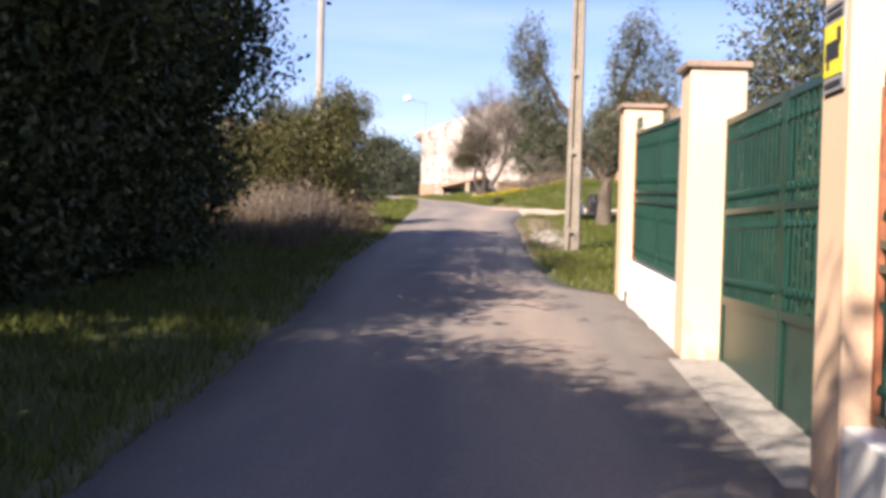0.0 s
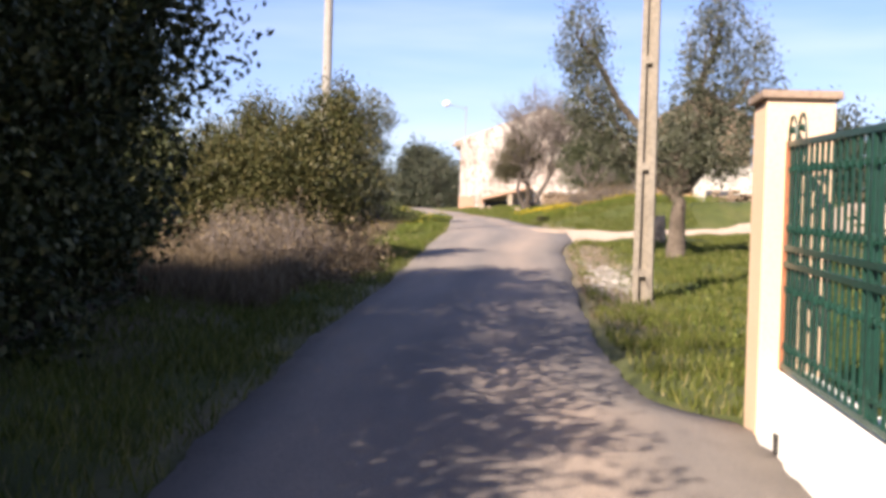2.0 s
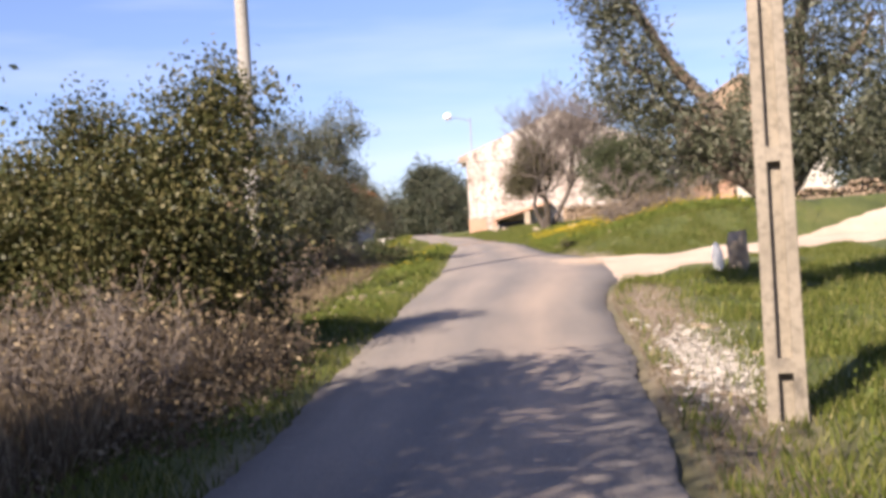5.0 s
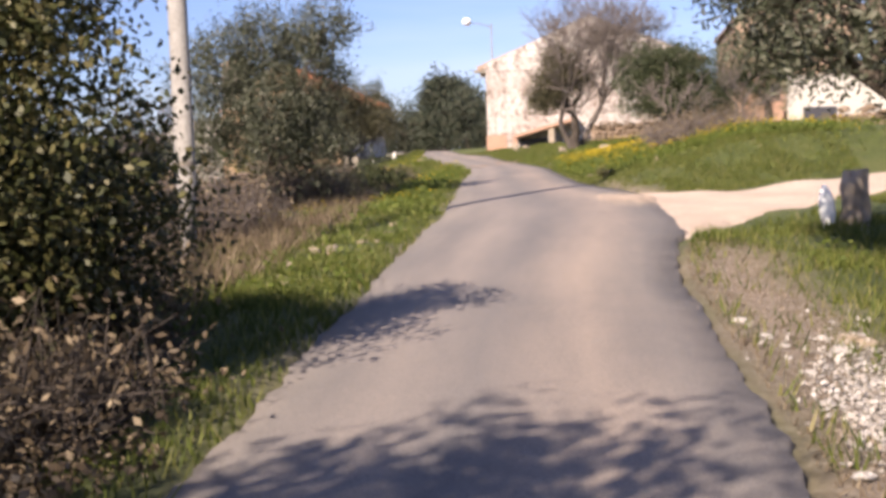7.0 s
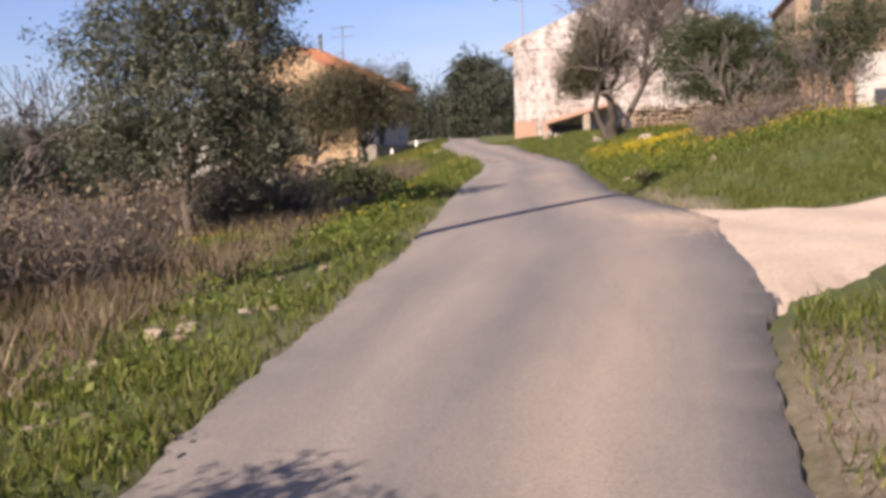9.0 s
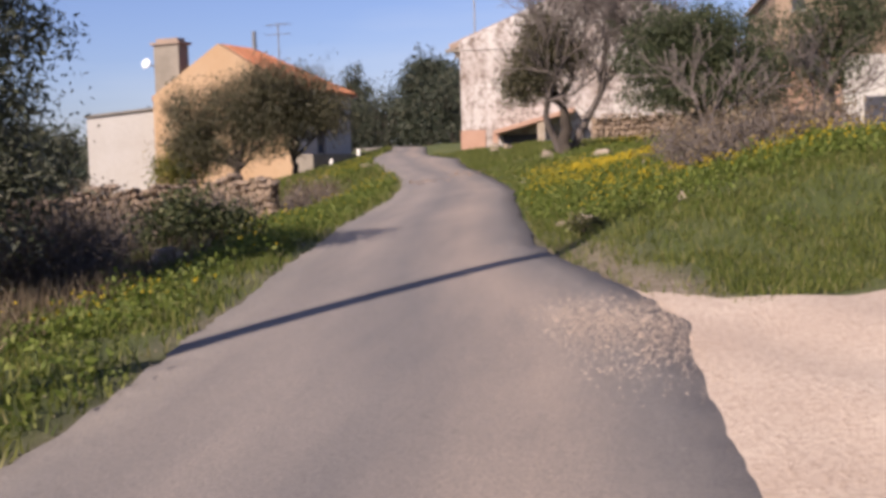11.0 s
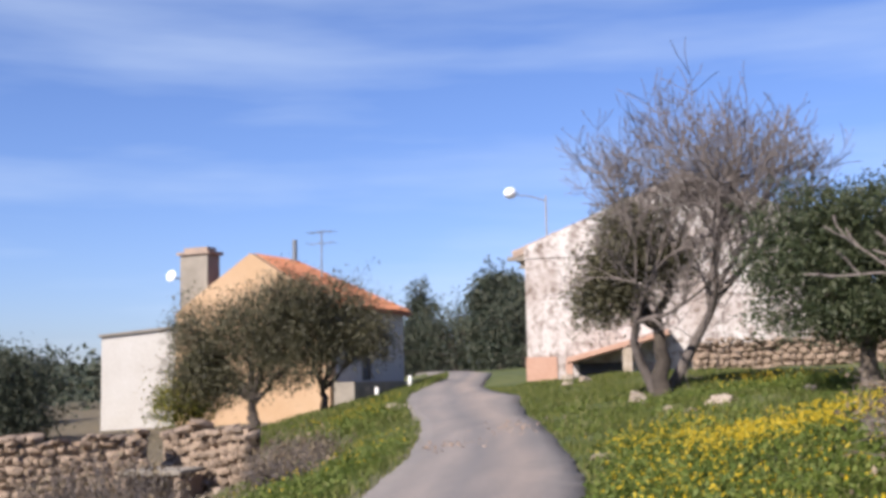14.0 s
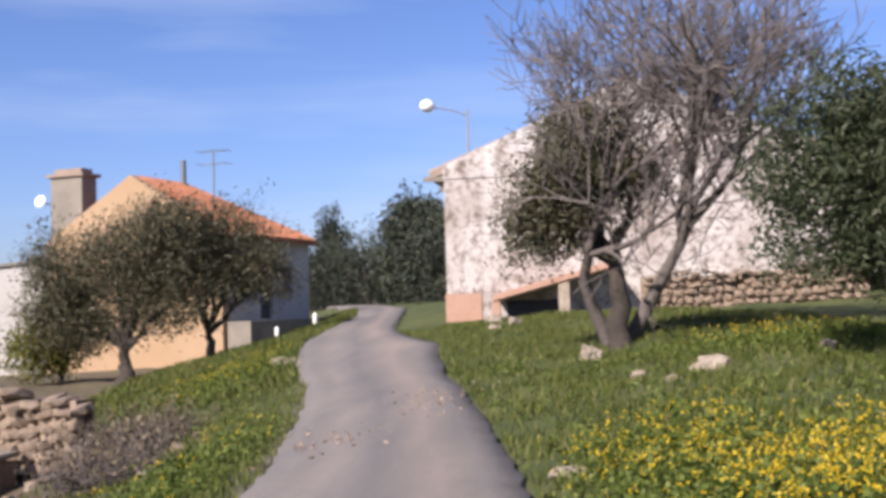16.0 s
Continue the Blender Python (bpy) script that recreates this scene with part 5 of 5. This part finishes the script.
def far_woods():
    """Scrub and woods over the far slopes."""
    r = np.random.default_rng(17)
    n = 5200
    a = r.uniform(radians(60), radians(185), n)
    d = r.uniform(75, 420, n) ** 1.0
    x, y = -2 + d * np.cos(a), 30 + d * np.sin(a)
    keep = (np.hypot(x + 12, y - 95) > 16) & (y > 45) & (np.sin(x * 0.09) * np.sin(y * 0.07 + x * 0.03) > -0.45)
    x, y, d = x[keep], y[keep], d[keep]
    c = np.column_stack([x, y, land(x, y) + r.uniform(0.3, 2.6, len(x))])
    v, f = leaf_mesh(c, 48, 0.8, 0.5, 0.32, r)
    tagged(link_mesh("far_woods", v, f, M_FAR), "far dark scrub and woods over the slopes", "woods", kind="stuff")


far_woods()

# rocks and walls
for rx, ry, a, b, c, q in ((-2.14, 57.4, 0.4, 0.35, 0.38, 1), (-1.55, 54.9, 0.32, 0.28, 0.2, 2), (-0.75, 54.6, 0.5, 0.32, 0.28, 3), (-1.2, 54.2, 0.24, 0.2, 0.13, 4), (0.6, 55.4, 0.32, 0.26, 0.18, 5), (-0.73, 41.1, 0.42, 0.3, 0.2, 6), (-1.0, 41.4, 0.22, 0.16, 0.1, 7), (0.3, 41.2, 0.4, 0.2, 0.14, 8), (-3.5, 32.7, 0.17, 0.12, 0.1, 9), (-3.9, 30.6, 0.16, 0.13, 0.12, 10), (-7.3, 60.6, 0.9, 0.6, 0.2, 13), (-4.5, 67.2, 0.5, 0.4, 0.35, 14), (-4.0, 66.6, 0.45, 0.35, 0.3, 15), (-4.3, 65.4, 0.35, 0.3, 0.2, 16), (-7.2, 55.2, 0.3, 0.25, 0.3, 17), (-6.4, 52.6, 0.22, 0.2, 0.2, 18), (-2.1, 50.2, 0.4, 0.2, 0.12, 19), (1.35, 24.4, 0.3, 0.22, 0.12, 20), (0.85, 26.0, 0.35, 0.25, 0.12, 21), (-5.4, 41.0, 0.45, 0.4, 0.4, 22), (-0.2, 48.6, 0.4, 0.25, 0.2, 23)):
    rock(rx, ry, a, b, c, "pale limestone rock lying in the grass", True, q)

stones_r = random.Random(9)
for i in range(26):
    ty = stones_r.uniform(28.5, 33.5)
    tx = float(np.interp(ty, LY, LX)) - stones_r.uniform(0.45, 1.5)
    q = stones_r.uniform(0.05, 0.14)
    rock(tx, ty, q * stones_r.uniform(1, 1.7), q, q * 0.7, "small pale stone half buried in the verge", stones_r.random() < 0.6, 200 + i, "small stones in the verge")
for i in range(16):
    ty, tx = stones_r.uniform(54.0, 56.0), stones_r.uniform(-9.4, -6.6)
    q = stones_r.uniform(0.08, 0.24)
    rock(tx, ty, q * 1.3, q, q * 0.8, "fallen stone below the broken wall end", stones_r.random() < 0.4, 240 + i, "fallen wall stones")

dry_wall(-16.5, -10.75, 55.2, 56.0, 1.35, 1.5, "brown dry-stone field wall of rough stones", 5)
dry_wall(-10.7, -8.75, 56.9, 56.2, 1.2, 1.0, "low broken end of the dry-stone wall", 6)
dry_wall(-1.3, 3.4, 67.6, 67.4, 0.85, 0.8, "low rubble wall before the barn", 7)
dry_wall(5.5, 12.0, 51.5, 54.0, 0.6, 0.6, "low rubble wall on the far slope", 8)


def stone_trough():
    e = empty("stone_box", -10.2, 55.6, float(land(-10.2, 55.6)) - 0.1, "small open stone box built against the wall", "trough")
    box("side", -0.55, -0.43, -0.45, 0.45, -0.2, 0.72, M_STONE, e, bev=0.02)
    box("side", 0.43, 0.55, -0.45, 0.45, -0.2, 0.66, M_STONE, e, bev=0.02)
    box("lid", -0.58, 0.58, -0.5, 0.5, 0.7, 0.78, M_CONC, e, bev=0.02)
    box("back", -0.43, 0.43, 0.3, 0.42, -0.2, 0.7, M_STONE, e)


stone_trough()


def marker_and_stump():
    z = float(land(1.72, 31.5))
    bm = bmesh.new()
    bmesh.ops.create_icosphere(bm, subdivisions=3, radius=1.0)
    for v in bm.verts:
        k = 1 + 0.12 * noise.noise(v.co * 2.2)
        v.co = Vector((v.co.x * 0.085 * k, v.co.y * 0.08 * k, v.co.z * 0.26 * k + 0.22))
    m = part("marker_stone", bm, M_WHITE, None, "", True)
    m.matrix_basis = pose(1.72, 31.5, z, 0, -6, 0)
    tagged(m, "white painted standing stone beside a stump", "stone")
    bm = bmesh.new()
    bmesh.ops.create_cone(bm, cap_ends=True, segments=18, radius1=0.18, radius2=0.13, depth=0.75, matrix=Matrix.Translation((0, 0, 0.25)))
    bmesh.ops.subdivide_edges(bm, edges=bm.edges[:], cuts=3, use_grid_fill=True)
    for v in bm.verts:
        k = 1 + 0.35 * noise.noise(v.co * 5) + 0.12 * noise.noise(v.co * 14)
        v.co = Vector((v.co.x * k, v.co.y * k, v.co.z + 0.06 * noise.noise(v.co * 8)))
    s = part("stump", bm, M_PALE, None, "", True)
    s.matrix_basis = pose(2.02, 31.6, z, 0, 0, 0)
    tagged(s, "weathered grey olive stump beside the driveway", "stump")


marker_and_stump()


# ---- ground cover ----
def blades(name, label, pts, height, width, mat, r, lean=0.35):
    """Single blades, each bent once."""
    n = len(pts)
    z = land(pts[:, 0], pts[:, 1]) - 0.01
    b = np.column_stack([pts, z])
    a = r.uniform(0, 2 * math.pi, n)
    side = np.column_stack([np.cos(a), np.sin(a), np.zeros(n)]) * (width * r.uniform(0.6, 1.3, n))[:, None]
    h = height * r.uniform(0.45, 1.25, n)
    t = np.column_stack([r.normal(0, lean, n) * h, r.normal(0, lean, n) * h, h])
    v = np.stack([b - side, b + side, b + t * 0.55 + side * 0.7, b + t], 1).reshape(-1, 3)
    ob = link_mesh(name, v, np.arange(4 * n).reshape(-1, 4), mat)
    return tagged(ob, label, "grass", kind="stuff")


def verge(n, y0, y1, d0, d1, right, r, power=1.0):
    y = r.uniform(y0, y1, n)
    d = d0 + (d1 - d0) * r.uniform(0, 1, n) ** power
    x = np.interp(y, RY, RX) + d if right else np.interp(y, LY, LX) - d
    p = np.column_stack([x, y])
    # keep the driveway clear
    k = ((x - 0.0) - (y - 34.2)) * 0.7071
    along = ((x - 0.0) + (y - 34.2)) * 0.7071
    clear = (np.abs(k) < np.where(along > 2.0, 1.35, 2.1)) & (along > -2.5) & right
    return p[~clear]


def dense(p, r, f):
    return p[r.uniform(0, 1, len(p)) < f(p[:, 0], p[:, 1])]


def tufts(x, y):
    dry, _, soil = cover_masks(x, y)
    return (1 - 0.93 * soil) * (1 - 0.85 * dry * (y > 47)) * (0.35 + 0.65 * (np.sin(x * 3.1 + np.sin(y * 2.3)) * np.sin(y * 2.7 + x) > -0.1))


G = np.random.default_rng(11)
blades("grass", "short bright green roadside grass", dense(verge(60000, 0, 30, 0.0, 2.4, False, G, 0.9), G, tufts), 0.11, 0.007, M_GRASS, G)
blades("grass", "short bright green roadside grass", dense(verge(70000, 26, 62, 0.0, 3.2, False, G, 0.9), G, tufts), 0.1, 0.009, M_GRASS, G)
blades("grass", "lush green grass beside the lane", dense(verge(80000, 13.4, 33, 0.15, 5.0, True, G, 0.9), G, tufts), 0.12, 0.008, M_GRASS, G)
blades("grass", "lush green grass on the bank", dense(verge(110000, 34, 46, 0.05, 5.0, True, G, 0.9), G, tufts), 0.085, 0.006, M_GRASS, G)
blades("grass", "lush green grass on the bank", dense(verge(80000, 46, 68, 0.05, 6.5, True, G, 0.9), G, tufts), 0.1, 0.011, M_GRASS, G)
blades("grass", "far green grass on the slope", verge(30000, 58, 85, 0.0, 5.0, False, G), 0.16, 0.02, M_GRASS, G)
blades("dry_grass", "tall pale brown dry grass", dense(verge(20000, 18.0, 25, 0.9, 3.4, False, G), G, tufts), 0.42, 0.006, M_DRY, G, 0.3)
blades("dry_grass", "pale brown dry grass", dense(verge(30000, 24, 42, 1.3, 6.0, False, G), G, tufts), 0.28, 0.007, M_DRY, G, 0.4)
blades("dry_grass", "pale brown dry grass", verge(14000, 42, 56, 4.2, 10.0, False, G), 0.25, 0.01, M_DRY, G, 0.4)
blades("dry_grass", "pale brown dry grass", verge(4000, 18, 30.5, 0.1, 1.0, True, G), 0.05, 0.006, M_DRY, G, 0.6)

PATCHES = ((0.9, 48.3, 1.9, 1.1, 1.6), (0.6, 42.6, 1.3, 1.3, 0.28), (-1.2, 46.6, 0.5, 2.6, 0.35), (0.6, 45.6, 1.2, 1.2, 0.15), (1.5, 56.3, 2.2, 0.6, 0.4), (-1.4, 50.0, 0.5, 1.0, 0.8), (2.6, 41.8, 1.4, 0.8, 0.3), (-4.2, 36.8, 0.4, 1.0, 0.14), (-4.3, 41.4, 0.4, 2.0, 0.05), (-5.6, 46.0, 0.9, 2.4, 0.05), (-5.4, 51.0, 0.5, 1.8, 0.1), (-6.3, 36.3, 1.2, 0.4, 0.3), (-8.3, 60.8, 1.0, 1.8, 0.2), (2.5, 44.0, 1.5, 1.0, 0.2))


def flower_bank():
    r = np.random.default_rng(12)
    heads, leaves = [], []
    for px, py, a, b, k in PATCHES:
        n = int(800 * a * b * k)
        q = r.uniform(-1, 1, (n, 2)) * (a, b) + r.normal(0, 0.25, (n, 2)) + (px, py)
        keep = (q[:, 0] < np.interp(q[:, 1], LY, LX) - 0.12) | (q[:, 0] > np.interp(q[:, 1], RY, RX) + 0.12)
        q = q[keep]
        heads.append(np.column_stack([q, land(q[:, 0], q[:, 1]) + r.uniform(0.14, 0.3, len(q))]))
        m = r.normal(0, 0.7, (int(2600 * a * b * min(1.0, 0.25 + 2 * k)), 2)) * (a, b) + (px, py)
        m = m[(m[:, 0] < np.interp(m[:, 1], LY, LX) - 0.1) | (m[:, 0] > np.interp(m[:, 1], RY, RX) + 0.1)]
        leaves.append(np.column_stack([m, land(m[:, 0], m[:, 1]) + r.uniform(0.03, 0.17, len(m))]))
    v, f = leaf_mesh(np.concatenate(heads), 3, 0.01, 0.023, 0.017, r, 0.0)
    tagged(link_mesh("flowers", v, f, M_FLOWER), "scattered small bright yellow wood sorrel flowers", "flowers", kind="stuff")
    v, f = leaf_mesh(np.concatenate(leaves), 3, 0.03, 0.042, 0.032, r, 0.0)
    tagged(link_mesh("clover_leaves", v, f, M_CLOVER), "low clover-like green leaves on the bank", "plants", kind="stuff")


flower_bank()


def litter():
    """Loose pale chippings and dead leaves along the edges."""
    r = np.random.default_rng(13)
    pts = []
    for px, py, a, b, n in ((0.6, 23.8, 0.3, 1.4, 1500), (0.4, 27.2, 0.3, 1.2, 500), (0.95, 22.4, 0.35, 0.7, 700), (-0.45, 36.2, 0.8, 0.7, 5200), (-0.1, 35.4, 0.6, 0.8, 2600), (-3.4, 22.4, 0.35, 1.2, 160), (-3.2, 33.5, 0.15, 3.0, 60), (-4.4, 45, 0.3, 4, 40)):
        q = r.normal(0, 0.6, (n, 2)) * (a, b) + (px, py)
        inside = (q[:, 0] > np.interp(q[:, 1], LY, LX)) & (q[:, 0] < np.interp(q[:, 1], RY, RX))
        z = np.where(inside, road_z(q[:, 1]) + 0.034, land(q[:, 0], q[:, 1]) + 0.012)
        pts.append(np.column_stack([q, z]))
    heap = r.normal(0, 0.6, (2400, 2)) * (0.3, 1.5) + (0.8, 24.0)
    heap = heap[heap[:, 0] > np.interp(heap[:, 1], RY, RX) + 0.1]
    flake = np.column_stack([heap, land(heap[:, 0], heap[:, 1]) + r.uniform(0.008, 0.03, len(heap))])
    v, f = leaf_mesh(flake, 3, 0.014, 0.032, 0.022, r, 0.0)
    tagged(link_mesh("stone_flakes", v, f, M_CHIP), "scatter of whitish stone flakes on the verge", "gravel", kind="stuff")
    p = np.concatenate(pts)
    base = np.array([(1, 0, 0), (0, 1, 0), (-1, 0, 0), (0, -1, 0), (0, 0, 0.8), (0, 0, -0.4)], float)
    tri = np.array([(0, 1, 4), (1, 2, 4), (2, 3, 4), (3, 0, 4), (1, 0, 5), (2, 1, 5), (3, 2, 5), (0, 3, 5)])
    s = r.uniform(0.003, 0.006, (len(p), 1, 1)) * np.where(r.uniform(0, 1, (len(p), 1, 1)) < 0.05, 2.0, 1.0) * r.uniform(0.6, 1.3, (len(p), 1, 3))
    a = r.uniform(0, 6.28, len(p))
    c, d = np.cos(a), np.sin(a)
    q = base[None] * s
    q = np.stack([q[..., 0] * c[:, None] - q[..., 1] * d[:, None], q[..., 0] * d[:, None] + q[..., 1] * c[:, None], q[..., 2]], -1) + p[:, None]
    f = (tri[None] + 6 * np.arange(len(p))[:, None, None]).reshape(-1, 3)
    tagged(link_mesh("chippings", q.reshape(-1, 3), f, M_GRAVEL), "loose pale stone chippings along the lane", "gravel", kind="stuff")
    q = r.normal(0, 0.6, (900, 2)) * (0.5, 1.8) + (-3.5, 21.8)
    q = q[q[:, 0] < np.interp(q[:, 1], LY, LX) - 0.1]
    v, f = leaf_mesh(np.column_stack([q, land(q[:, 0], q[:, 1]) + 0.08]), 9, 0.07, 0.055, 0.035, r)
    tagged(link_mesh("dead_leaves", v, f, M_DRY), "heap of dead brown bramble leaves", "leaves", kind="stuff")
    q = np.concatenate([r.normal(0, 0.5, (70, 2)) * (0.45, 1.6) + (-3.9, 55.0), r.normal(0, 0.5, (50, 2)) * (0.5, 1.0) + (-4.3, 52.0)])
    inside = (q[:, 0] > np.interp(q[:, 1], LY, LX)) & (q[:, 0] < np.interp(q[:, 1], RY, RX))
    v, f = leaf_mesh(np.column_stack([q, np.where(inside, road_z(q[:, 1]) + 0.05, land(q[:, 0], q[:, 1]) + 0.03)]), 2, 0.01, 0.05, 0.03, r)
    tagged(link_mesh("fallen_leaves", v, f, M_CAP), "fallen brown leaves on the lane", "leaves", kind="stuff")


litter()


def weeds(name, label, count, y0, y1, d0, d1, right, seed, size, mat, power=1.0):
    """Low clumps of broad leaves, uneven in size, between the grass."""
    r = np.random.default_rng(seed)
    q = dense(verge(count, y0, y1, d0, d1, right, r, power), r, tufts)
    k = r.uniform(0.4, 1.0, len(q)) ** 2
    parts_v, parts_f, base = [], [], 0
    for lo, hi, grow in ((0.0, 0.35, 0.6), (0.35, 0.7, 1.0), (0.7, 1.01, 1.5)):
        p = q[(k >= lo) & (k < hi)]
        if not len(p):
            continue
        c = np.column_stack([p, land(p[:, 0], p[:, 1]) + 0.05 * grow])
        v, f = leaf_mesh(c, 26, 0.06 * grow, size * grow, size * 0.5 * grow, r, 0.4)
        parts_v.append(v)
        parts_f.append(f + base)
        base += len(v)
    tagged(link_mesh(name, np.concatenate(parts_v), np.concatenate(parts_f), mat), label, "plants", kind="stuff")


weeds("weeds", "broad-leaved green weeds along the lane", 260, 27, 40, 0.1, 1.6, False, 22, 0.042, M_CLOVER)
weeds("weeds", "broad-leaved green weeds on the grassy bank", 520, 38.5, 58, 0.2, 5.0, True, 23, 0.045, M_CLOVER)
weeds("weeds", "broad-leaved green weeds in the lush grass", 240, 14, 31, 0.6, 4.0, True, 24, 0.04, M_CLOVER)
weeds("weeds", "low green weeds below the stone wall", 160, 40, 60, 0.1, 2.6, False, 25, 0.04, M_CLOVER)

rubble_r = random.Random(31)
for i in range(30):
    ty = rubble_r.uniform(21.8, 26.8)
    tx = float(np.interp(ty, RY, RX)) + 0.22 + abs(rubble_r.gauss(0, 0.28))
    q = rubble_r.uniform(0.05, 0.13)
    rubble = rock(tx, ty, q * rubble_r.uniform(1, 1.6), q, q * 0.5, "whitish broken stone on the bare verge", True, 300 + i, "broken stones on the verge")
    rubble.data = rubble_r.choice(WHITES)
